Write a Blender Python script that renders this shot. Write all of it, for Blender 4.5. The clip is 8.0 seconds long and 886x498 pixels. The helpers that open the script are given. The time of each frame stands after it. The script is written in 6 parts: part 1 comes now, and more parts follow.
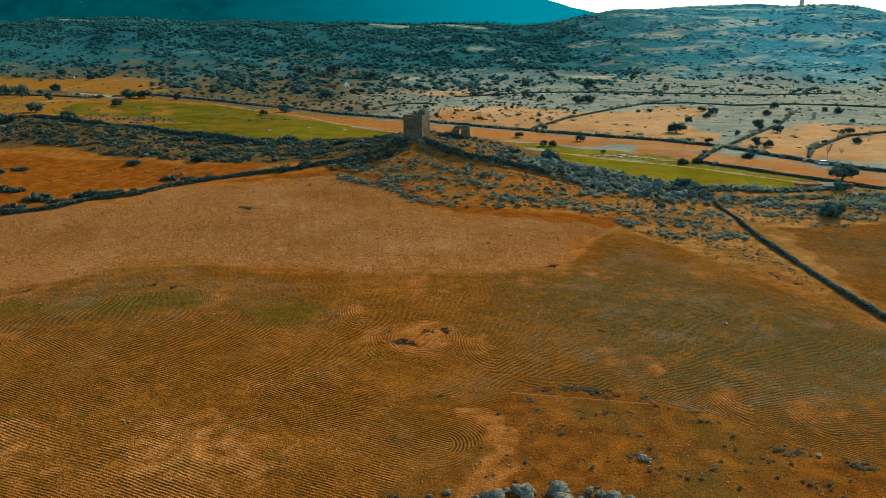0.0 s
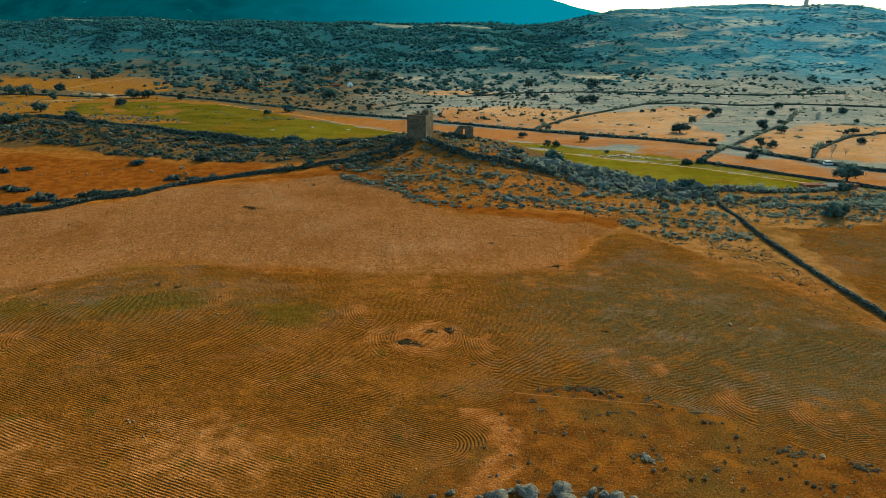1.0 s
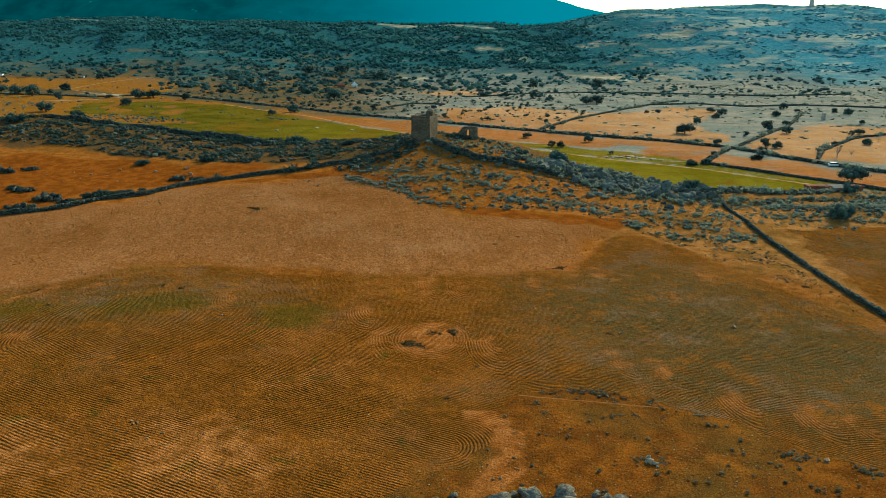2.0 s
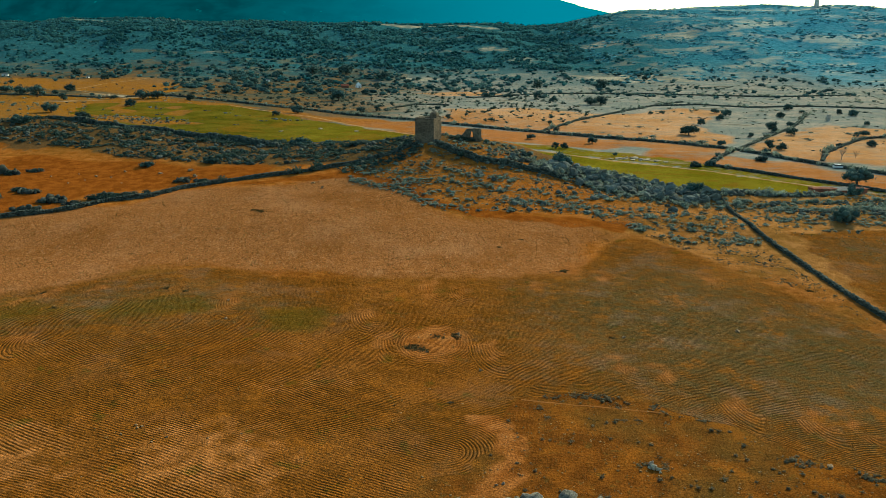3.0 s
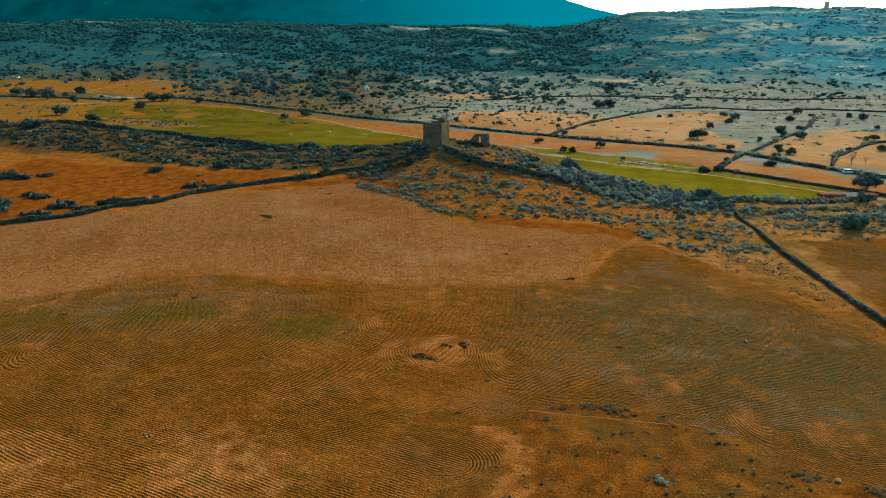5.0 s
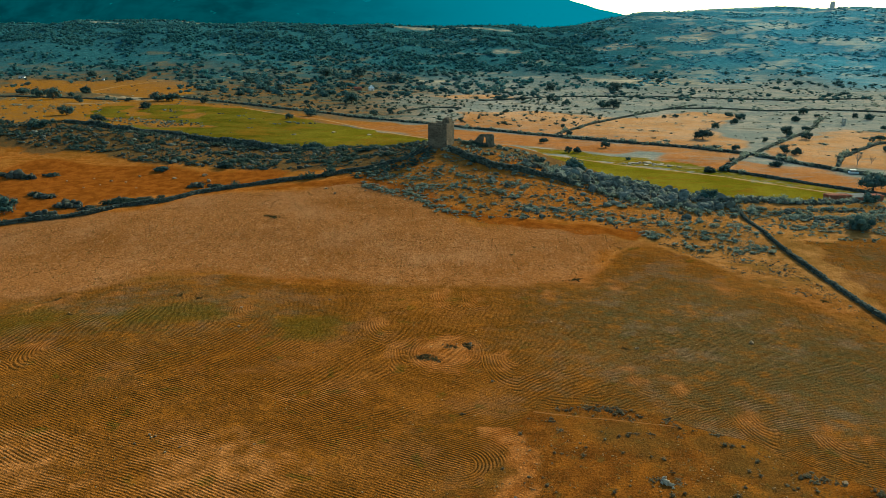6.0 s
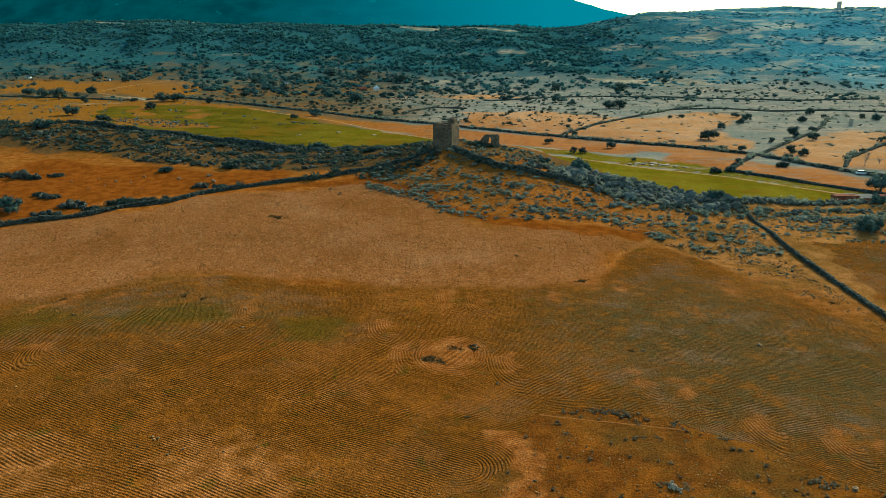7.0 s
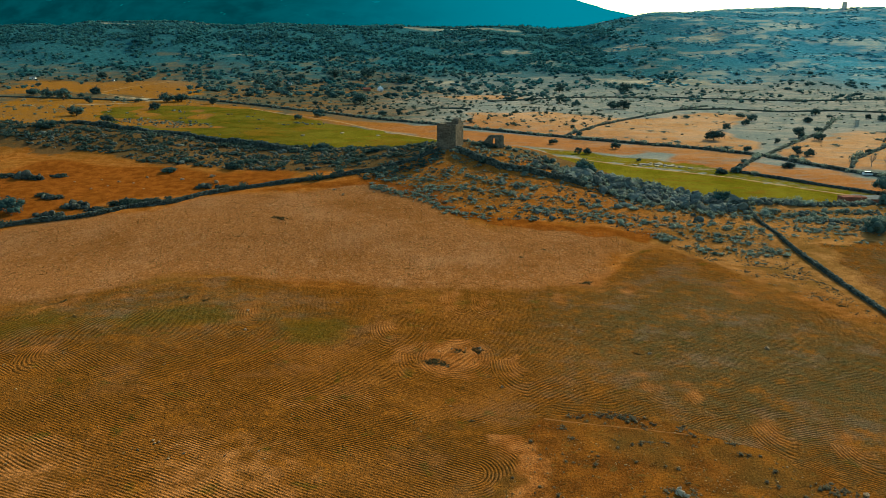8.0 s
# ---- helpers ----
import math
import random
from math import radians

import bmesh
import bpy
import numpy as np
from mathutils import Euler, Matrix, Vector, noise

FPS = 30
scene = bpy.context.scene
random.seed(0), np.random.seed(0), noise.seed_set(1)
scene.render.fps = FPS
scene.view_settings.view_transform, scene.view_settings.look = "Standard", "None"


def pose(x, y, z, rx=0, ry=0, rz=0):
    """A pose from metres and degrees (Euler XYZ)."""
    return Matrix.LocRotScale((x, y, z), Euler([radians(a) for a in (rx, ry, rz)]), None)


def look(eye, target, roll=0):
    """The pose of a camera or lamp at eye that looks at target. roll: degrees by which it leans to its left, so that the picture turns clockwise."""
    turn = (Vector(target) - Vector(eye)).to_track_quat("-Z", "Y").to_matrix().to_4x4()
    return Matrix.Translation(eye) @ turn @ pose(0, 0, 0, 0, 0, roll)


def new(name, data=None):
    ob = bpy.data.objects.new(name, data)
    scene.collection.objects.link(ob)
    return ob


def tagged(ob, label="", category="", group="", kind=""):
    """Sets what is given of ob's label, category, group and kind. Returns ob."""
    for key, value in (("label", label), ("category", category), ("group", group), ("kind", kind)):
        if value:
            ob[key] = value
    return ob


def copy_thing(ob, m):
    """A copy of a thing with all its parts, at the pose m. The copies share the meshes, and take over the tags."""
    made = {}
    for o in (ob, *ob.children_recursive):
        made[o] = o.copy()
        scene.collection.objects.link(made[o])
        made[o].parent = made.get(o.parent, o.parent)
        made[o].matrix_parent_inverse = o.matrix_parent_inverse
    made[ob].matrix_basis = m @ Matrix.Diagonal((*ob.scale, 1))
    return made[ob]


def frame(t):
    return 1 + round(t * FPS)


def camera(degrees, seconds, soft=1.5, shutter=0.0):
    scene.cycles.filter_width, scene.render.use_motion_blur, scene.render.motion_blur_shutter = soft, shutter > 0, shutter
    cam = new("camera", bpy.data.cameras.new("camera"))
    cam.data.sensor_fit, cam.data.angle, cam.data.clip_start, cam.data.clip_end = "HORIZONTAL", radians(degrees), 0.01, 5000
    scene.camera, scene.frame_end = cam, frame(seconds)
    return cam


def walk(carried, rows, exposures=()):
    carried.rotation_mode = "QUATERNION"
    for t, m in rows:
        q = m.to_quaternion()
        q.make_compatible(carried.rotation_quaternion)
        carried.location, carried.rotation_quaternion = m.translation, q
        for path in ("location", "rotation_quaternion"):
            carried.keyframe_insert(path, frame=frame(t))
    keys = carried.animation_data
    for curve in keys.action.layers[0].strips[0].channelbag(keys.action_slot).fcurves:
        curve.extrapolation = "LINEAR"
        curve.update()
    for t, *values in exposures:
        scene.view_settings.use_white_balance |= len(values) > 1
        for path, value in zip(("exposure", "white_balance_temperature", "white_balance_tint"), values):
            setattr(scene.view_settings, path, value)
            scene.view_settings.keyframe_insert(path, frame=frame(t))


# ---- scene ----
cam = camera(60, 8.0, soft=0.65)
PATH = [
    (0.0, pose(0.000, -0.000, 38.059, 74.130, -0.000, 0.000)),
    (0.5, pose(-0.023, -0.027, 38.065, 74.125, 0.003, 0.132)),
    (1.0, pose(-0.065, -0.073, 38.141, 74.112, -0.022, 0.257)),
    (1.5, pose(-0.033, 0.017, 38.194, 74.113, -0.043, 0.422)),
    (3.0, pose(-0.006, 0.033, 38.865, 74.114, -0.077, 0.875)),
    (3.5, pose(-0.024, 0.073, 39.185, 74.117, -0.060, 1.009)),
    (4.0, pose(0.020, 0.044, 39.581, 74.144, -0.076, 1.183)),
    (4.5, pose(0.025, 0.072, 39.900, 74.178, -0.090, 1.332)),
    (6.0, pose(-0.104, 0.300, 39.944, 74.207, -0.086, 1.803)),
    (6.5, pose(-0.078, 0.562, 39.867, 74.218, -0.085, 1.997)),
    (7.0, pose(-0.135, 1.005, 39.854, 74.228, -0.050, 2.171)),
    (7.5, pose(-0.194, 1.406, 39.823, 74.245, -0.046, 2.320)),
    (8.0, pose(-0.197, 1.997, 39.721, 74.270, -0.031, 2.461)),
]
walk(cam, PATH, exposures=[(0.0, 0.34, 6500, -22), (8.0, 0.28, 6500, -22)])

# ---- light ----
SUN_TURN, SUN_UP = radians(35), radians(27)
sun_way = Vector((math.sin(SUN_TURN) * math.cos(SUN_UP), math.cos(SUN_TURN) * math.cos(SUN_UP), math.sin(SUN_UP)))
world = bpy.data.worlds.new("sky")
scene.world = world
world.use_nodes = True
sky = world.node_tree.nodes.new("ShaderNodeTexSky")
sky.sky_type, sky.sun_disc = "NISHITA", False
sky.sun_elevation, sky.sun_rotation, sky.altitude = SUN_UP, SUN_TURN, 300
sky.air_density, sky.dust_density, sky.ozone_density = 1.0, 1.0, 2.0
world.node_tree.links.new(sky.outputs[0], world.node_tree.nodes["Background"].inputs[0])
world.node_tree.nodes["Background"].inputs[1].default_value = 0.15
sun = new("sun", bpy.data.lights.new("sun", "SUN"))
sun.data.energy, sun.data.angle, sun.data.color = 4.2, radians(0.6), (1.0, 0.80, 0.62)
sun.matrix_world = look(sun_way * 500, (0, 0, 0))


# ---- materials ----
class Graph:
    """A material under construction."""

    def __init__(self, name, rough=0.85):
        self.mat = bpy.data.materials.new(name)
        self.mat.use_nodes = True
        self.tree = self.mat.node_tree
        self.bsdf = self.tree.nodes["Principled BSDF"]
        self.bsdf.inputs["Roughness"].default_value = rough
        self.bsdf.inputs["Specular IOR Level"].default_value = 0.25

    def node(self, kind):
        return self.tree.nodes.new(kind)

    def link(self, a, b):
        self.tree.links.new(a, b)

    def put(self, sock, v):
        if isinstance(v, bpy.types.NodeSocket):
            self.link(v, sock)
        elif isinstance(v, tuple):
            sock.default_value = (*v, 1.0)[: len(sock.default_value)]
        else:
            sock.default_value = v

    def place(self):
        return self.node("ShaderNodeNewGeometry").outputs["Position"]

    def own_place(self):
        return self.node("ShaderNodeTexCoord").outputs["Object"]

    def noise(self, scale, detail=3.0, at=None, rough=0.55, stretch=None):
        n = self.node("ShaderNodeTexNoise")
        at = at or self.place()
        if stretch:
            m = self.node("ShaderNodeMapping")
            self.link(at, m.inputs["Vector"])
            m.inputs["Scale"].default_value = stretch
            at = m.outputs[0]
        self.link(at, n.inputs["Vector"])
        n.inputs["Scale"].default_value, n.inputs["Detail"].default_value, n.inputs["Roughness"].default_value = scale, detail, rough
        return n.outputs["Fac"]

    def ramp(self, v, low, high):
        n = self.node("ShaderNodeMapRange")
        n.interpolation_type = "SMOOTHSTEP"
        self.put(n.inputs["Value"], v)
        n.inputs["From Min"].default_value, n.inputs["From Max"].default_value = low, high
        return n.outputs["Result"]

    def math(self, op, a, b=0.0):
        n = self.node("ShaderNodeMath")
        n.operation = op
        self.put(n.inputs[0], a)
        self.put(n.inputs[1], b)
        return n.outputs[0]

    def mix(self, fac, a, b, blend="MIX"):
        n = self.node("ShaderNodeMix")
        n.data_type, n.blend_type = "RGBA", blend
        self.put(n.inputs[0], fac)
        self.put(n.inputs[6], a)
        self.put(n.inputs[7], b)
        return n.outputs[2]

    def attribute(self, name):
        n = self.node("ShaderNodeAttribute")
        n.attribute_name = name
        return n

    def bump(self, v, distance, strength=1.0, after=None):
        n = self.node("ShaderNodeBump")
        self.link(v, n.inputs["Height"])
        n.inputs["Distance"].default_value, n.inputs["Strength"].default_value = distance, strength
        if after:
            self.link(after, n.inputs["Normal"])
        return n.outputs[0]

    def done(self, colour, normal=None):
        self.put(self.bsdf.inputs["Base Color"], colour)
        if normal:
            self.link(normal, self.bsdf.inputs["Normal"])
        return self.mat


def simple(name, low, high, scale, rough=0.85, bump=0.0, fine=6.0, vary=0.0, island=False, metal=0.0, thin=0.0):
    """A surface that wavers between two colours at two scales, with fine relief."""
    g = Graph(name, rough)
    at = g.own_place() if not island else g.place()
    big, small = g.noise(scale, 3, at), g.noise(scale * fine, 4, at)
    c = g.mix(g.ramp(g.math("ADD", g.math("MULTIPLY", big, 0.6), g.math("MULTIPLY", small, 0.4)), 0.32, 0.68), low, high)
    if vary:
        r = g.node("ShaderNodeNewGeometry").outputs["Random Per Island"] if island else g.node("ShaderNodeObjectInfo").outputs["Random"]
        r = g.math("ADD", g.math("MULTIPLY", r, 2 * vary), 1 - vary)
        n = g.node("ShaderNodeCombineColor")
        for k in range(3):
            g.link(r, n.inputs[k])
        c = g.mix(1.0, c, n.outputs[0], "MULTIPLY")
    g.bsdf.inputs["Metallic"].default_value = metal
    if rough > 0.7:
        g.bsdf.inputs["Specular IOR Level"].default_value = 0.03
    if thin:
        through_leaf, both = g.node("ShaderNodeBsdfTranslucent"), g.node("ShaderNodeMixShader")
        g.put(through_leaf.inputs["Color"], c)
        both.inputs[0].default_value = thin
        g.link(g.bsdf.outputs[0], both.inputs[1])
        g.link(through_leaf.outputs[0], both.inputs[2])
        g.link(both.outputs[0], g.tree.nodes["Material Output"].inputs["Surface"])
    return g.done(c, g.bump(small, bump) if bump else None)


def cracked_rock(name, low, high):
    """Weathered granite with dark cracks and lichen."""
    g = Graph(name, 0.92)
    g.bsdf.inputs["Specular IOR Level"].default_value = 0.05
    at = g.own_place()
    big, fine = g.noise(2.2, 4, at, 0.6), g.noise(11.0, 5, at, 0.7)
    c = g.mix(g.ramp(g.math("ADD", g.math("MULTIPLY", big, 0.55), g.math("MULTIPLY", fine, 0.45)), 0.36, 0.62), low, high)
    v = g.node("ShaderNodeTexVoronoi")
    v.feature = "DISTANCE_TO_EDGE"
    v.inputs["Scale"].default_value = 1.3
    bent = g.node("ShaderNodeVectorMath")
    bent.operation = "ADD"
    warp = g.node("ShaderNodeTexNoise")
    warp.inputs["Scale"].default_value = 3.0
    g.link(at, warp.inputs["Vector"])
    g.link(at, bent.inputs[0])
    g.link(warp.outputs["Color"], bent.inputs[1])
    g.link(bent.outputs[0], v.inputs["Vector"])
    crack = g.ramp(v.outputs["Distance"], 0.05, 0.0)
    c = g.mix(g.math("MULTIPLY", crack, 0.22), c, (0.035, 0.030, 0.024))
    relief = g.math("SUBTRACT", g.math("ADD", fine, big), g.math("MULTIPLY", crack, 0.4))
    return g.done(c, g.bump(relief, 0.14))


def ground_material():
    g = Graph("ground", 0.95)
    g.bsdf.inputs["Specular IOR Level"].default_value = 0.0
    a, b = g.attribute("cover_a"), g.attribute("cover_b")
    sa, sb = g.node("ShaderNodeSeparateColor"), g.node("ShaderNodeSeparateColor")
    g.link(a.outputs["Color"], sa.inputs[0])
    g.link(b.outputs["Color"], sb.inputs[0])
    plough, stubble, green, warm = sa.outputs[0], sa.outputs[1], sa.outputs[2], a.outputs["Alpha"]
    path, scrub, bare, weeds = sb.outputs[0], sb.outputs[1], sb.outputs[2], b.outputs["Alpha"]
    far = g.attribute("distance").outputs["Fac"]
    hill = g.attribute("hill").outputs["Fac"]
    n_huge, n_big, n_mid, n_fine, n_grit = g.noise(0.013, 3), g.noise(0.06, 4), g.noise(0.45, 4), g.noise(2.6, 4, rough=0.65), g.noise(6.0, 5, rough=0.75)

    def soft(m, spread=0.55):
        return g.ramp(g.math("ADD", m, g.math("MULTIPLY", g.math("SUBTRACT", n_mid, 0.5), spread)), 0.38, 0.62)

    def pair(v, low, high, lo=0.35, hi=0.65):
        return g.mix(g.ramp(v, lo, hi), low, high)

    # dry turf on red earth
    turf = pair(n_mid, SOIL_RED, SOIL_ORANGE)
    turf = g.mix(g.math("MULTIPLY", g.ramp(n_big, 0.46, 0.62), 0.55), turf, TURF_OLIVE)
    turf = g.mix(g.math("MULTIPLY", g.ramp(g.noise(0.2, 4, rough=0.6), 0.52, 0.66), 0.6), turf, SOIL_BRIGHT)
    turf = g.mix(g.math("MULTIPLY", g.ramp(n_fine, 0.55, 0.68), 0.35), turf, TURF_DARK)
    turf = g.mix(g.math("MULTIPLY", g.ramp(g.noise(0.8, 5, rough=0.7), 0.55, 0.66), 0.6), turf, TURF_OLIVE)
    upper = pair(n_mid, KNOLL_RED, KNOLL_ORANGE)
    upper = g.mix(g.math("MULTIPLY", g.ramp(n_big, 0.44, 0.66), 0.5), upper, KNOLL_OLIVE)
    upper = g.mix(g.math("MULTIPLY", g.ramp(n_fine, 0.54, 0.68), 0.5), upper, TURF_DARK)
    tawny = pair(n_mid, TAWNY_LOW, TAWNY_HIGH)
    tawny = g.mix(g.math("MULTIPLY", g.ramp(g.noise(0.12, 5, rough=0.7), 0.44, 0.62), 0.7), tawny, g.mix(n_fine, TURF_OLIVE, KNOLL_OLIVE))
    upper = g.mix(g.attribute("east").outputs["Fac"], upper, tawny)
    turf = g.mix(g.attribute("upper").outputs["Fac"], turf, upper)
    # pale stony pasture in the valley
    west = g.attribute("west").outputs["Fac"]
    pasture = pair(n_big, g.mix(west, PASTURE_GREY, WEST_GREY), g.mix(west, PASTURE_PINK, WEST_PINK), 0.4, 0.6)
    dull = g.mix(west, PASTURE_DARK, WEST_DARK)
    pasture = g.mix(g.math("MULTIPLY", g.ramp(n_mid, 0.5, 0.65), 0.5), pasture, dull)
    rough_land = g.noise(0.16, 6, rough=0.75, stretch=(0.55, 1.3, 1.0))
    pasture = g.mix(g.math("MULTIPLY", g.ramp(rough_land, 0.54, 0.64), 0.6), pasture, dull)
    pasture = g.mix(g.math("MULTIPLY", g.ramp(g.noise(0.75, 6, rough=0.8), 0.50, 0.62), 0.6), pasture, dull)
    pasture = g.mix(g.math("MULTIPLY", g.ramp(g.noise(0.05, 5, rough=0.7, stretch=(0.5, 1.2, 1.0)), 0.56, 0.68), 0.6), pasture, SCRUB_GREY)
    c = g.mix(far, turf, pasture)
    blotch = g.math("ADD", g.math("MULTIPLY", n_big, 0.7), g.math("MULTIPLY", n_mid, 0.3))
    spot_y = g.node("ShaderNodeSeparateXYZ")
    g.link(g.place(), spot_y.inputs[0])
    beyond = g.ramp(g.math("ADD", spot_y.outputs[1], g.math("MULTIPLY", spot_y.outputs[0], 1.2)), 360, 520)
    warmth = g.mix(west, g.mix(beyond, pair(blotch, RUST_DEEP, RUST_PALE, 0.36, 0.64), pair(blotch, WARM_DEEP, WARM_PALE, 0.38, 0.62)), pair(blotch, WEST_WARM, WEST_PINK, 0.44, 0.66))
    warmth = g.mix(g.math("MULTIPLY", g.ramp(rough_land, 0.48, 0.62), g.math("SUBTRACT", 0.45, g.math("MULTIPLY", west, 0.3))), warmth, g.mix(west, PASTURE_GREY, WEST_GREY))
    warmth = g.mix(g.math("MULTIPLY", g.ramp(g.noise(0.9, 4, rough=0.7), 0.54, 0.64), 0.5), warmth, WARM_DULL)
    c = g.mix(g.math("MULTIPLY", g.ramp(g.math("ADD", warm, g.math("SUBTRACT", rough_land, 0.5)), 0.15, 0.75), g.ramp(n_big, 0.1, 0.42)), c, warmth)
    # haze painted into the hill colours, paler and bluer towards the east
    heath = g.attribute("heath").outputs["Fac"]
    brush = g.mix(heath, HILL_HAZED, HEATH_HAZED)
    brush = g.mix(g.math("MULTIPLY", g.ramp(g.noise(0.24, 5, rough=0.75), 0.43, 0.56), 0.9), brush, g.mix(heath, HILL_HAZED_DARK, HEATH_HAZED_DARK))
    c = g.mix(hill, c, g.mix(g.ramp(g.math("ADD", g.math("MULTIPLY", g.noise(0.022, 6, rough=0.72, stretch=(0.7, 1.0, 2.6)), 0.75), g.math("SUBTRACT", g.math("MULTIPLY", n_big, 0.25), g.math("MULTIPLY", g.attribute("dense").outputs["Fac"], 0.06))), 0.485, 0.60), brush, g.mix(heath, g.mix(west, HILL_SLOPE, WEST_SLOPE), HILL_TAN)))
    grass = pair(n_big, GRASS_DEEP, GRASS_LIGHT)
    grass = g.mix(g.math("MULTIPLY", g.ramp(n_fine, 0.5, 0.72), 0.4), grass, GRASS_DEEP)
    grass = g.mix(west, grass, pair(n_big, MEADOW_DEEP, MEADOW_LIGHT))
    grass = g.mix(g.math("MULTIPLY", g.ramp(rough_land, 0.50, 0.64), 0.7), grass, MEADOW_DRY)
    grass = g.mix(g.math("MULTIPLY", g.ramp(g.noise(0.035, 4, rough=0.65), 0.52, 0.66), 0.6), grass, MEADOW_DRY)
    c = g.mix(soft(green, 0.5), c, grass)
    stony = pair(n_fine, SCRUB_DARK, SCRUB_GREY)
    c = g.mix(g.math("MULTIPLY", soft(scrub, 1.0), 0.75), c, stony)
    # pale stubble
    straw = pair(n_fine, STUBBLE_LOW, STUBBLE_HIGH, 0.3, 0.7)
    straw = g.mix(g.math("MULTIPLY", g.ramp(n_big, 0.45, 0.7), 0.5), straw, SOIL_ORANGE)
    straw = g.mix(g.math("MULTIPLY", g.ramp(g.noise(0.035, 5, rough=0.6), 0.46, 0.66), 0.4), straw, STUBBLE_PALE)
    lanes = g.noise(1.0, 4, stretch=(0.30, 0.16, 0.2), rough=0.7)
    straw = g.mix(g.math("MULTIPLY", g.ramp(lanes, 0.55, 0.72), 0.4), straw, STUBBLE_PALE)
    straw = g.mix(g.math("MULTIPLY", g.ramp(lanes, 0.45, 0.3), 0.2), straw, SOIL_RED)
    straw = g.mix(g.math("MULTIPLY", g.ramp(n_grit, 0.52, 0.64), 0.6), straw, TURF_DARK)
    straw = g.mix(g.math("MULTIPLY", g.ramp(g.noise(1.5, 5, rough=0.8, stretch=(1.2, 0.55, 1.0)), 0.47, 0.37), 0.6), straw, STUBBLE_DARK)
    straw = g.mix(g.math("MULTIPLY", g.ramp(g.noise(2.0, 5, rough=0.8, stretch=(1.1, 0.5, 1.0)), 0.54, 0.66), 0.7), straw, STUBBLE_PALE)
    fray = g.math("ADD", g.math("MULTIPLY", g.math("SUBTRACT", g.noise(0.11, 5, rough=0.65), 0.5), 1.3), g.math("MULTIPLY", g.math("SUBTRACT", n_mid, 0.5), 0.6))
    stubbled = g.ramp(g.math("ADD", stubble, fray), 0.12, 0.88)
    c = g.mix(stubbled, c, straw)
    # furrows: straw and dry clods on the ridges, damp earth and painted shade between
    phase = g.attribute("furrow").outputs["Fac"]
    sway = g.math("ADD", g.math("MULTIPLY", n_mid, 3.2), g.math("MULTIPLY", g.noise(1.7, 3), 2.0))

    def ripple(name, much):
        return g.math("COSINE", g.math("ADD", g.math("MULTIPLY", g.attribute(name).outputs["Fac"], 6.2832 / FURROW), g.math("MULTIPLY", sway, much)))

    def blend(low, high, name):
        m = g.ramp(g.math("ADD", g.attribute(name).outputs["Fac"], g.math("MULTIPLY", g.math("SUBTRACT", n_mid, 0.5), 0.5)), 0.35, 0.65)
        return g.math("ADD", g.math("MULTIPLY", low, g.math("SUBTRACT", 1.0, m)), g.math("MULTIPLY", high, m))

    wave = blend(blend(ripple("furrow", 1.0), ripple("bends", 0.6), "bends_much"), ripple("turns", 0.5), "turns_much")
    depth = g.ramp(g.noise(0.32, 5, rough=0.75), 0.28, 0.61)
    depth = g.math("MULTIPLY", depth, g.math("ADD", 0.22, g.math("MULTIPLY", g.ramp(g.noise(0.07, 4, rough=0.6), 0.34, 0.62), 0.78)))
    depth = g.math("MULTIPLY", depth, g.math("SUBTRACT", 1.0, g.math("MULTIPLY", g.ramp(g.math("ADD", spot_y.outputs[1], g.math("MULTIPLY", spot_y.outputs[0], 0.3)), 66, 108), 0.42)))
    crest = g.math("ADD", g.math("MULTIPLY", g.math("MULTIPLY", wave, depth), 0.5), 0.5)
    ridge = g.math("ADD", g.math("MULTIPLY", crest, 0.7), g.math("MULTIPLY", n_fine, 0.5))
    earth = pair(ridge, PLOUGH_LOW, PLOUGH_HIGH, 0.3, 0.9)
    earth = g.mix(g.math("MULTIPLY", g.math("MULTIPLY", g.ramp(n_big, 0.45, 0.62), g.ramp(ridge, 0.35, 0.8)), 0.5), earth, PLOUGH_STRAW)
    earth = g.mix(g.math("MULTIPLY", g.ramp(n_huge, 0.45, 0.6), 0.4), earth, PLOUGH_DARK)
    # furrow shade painted into the troughs
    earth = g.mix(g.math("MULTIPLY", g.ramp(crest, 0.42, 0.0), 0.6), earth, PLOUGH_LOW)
    earth = g.mix(g.math("MULTIPLY", g.ramp(g.noise(0.2, 4), 0.5, 0.68), 0.5), earth, SOIL_ORANGE)
    spot, run = g.node("ShaderNodeSeparateXYZ"), g.node("ShaderNodeCombineXYZ")
    g.link(g.place(), spot.inputs[0])
    g.link(g.math("MULTIPLY", spot.outputs[0], 0.3), run.inputs[0])
    g.link(g.math("MULTIPLY", phase, 1.5), run.inputs[1])
    streak = g.noise(1.0, 5, run.outputs[0], 0.75)
    earth = g.mix(g.math("MULTIPLY", g.ramp(streak, 0.55, 0.68), 0.5), earth, PLOUGH_STRAW)
    earth = g.mix(g.math("MULTIPLY", g.ramp(streak, 0.46, 0.32), 0.5), earth, PLOUGH_LOW)
    mottle = g.noise(1.1, 6, rough=0.75)
    earth = g.mix(g.math("MULTIPLY", g.ramp(mottle, 0.56, 0.66), 0.35), earth, WEED_DARK)
    earth = g.mix(g.math("MULTIPLY", g.ramp(mottle, 0.45, 0.37), 0.55), earth, SOIL_BRIGHT)
    earth = g.mix(g.math("MULTIPLY", g.ramp(g.noise(0.28, 4), 0.6, 0.7), 0.55), earth, WEED_GREEN)
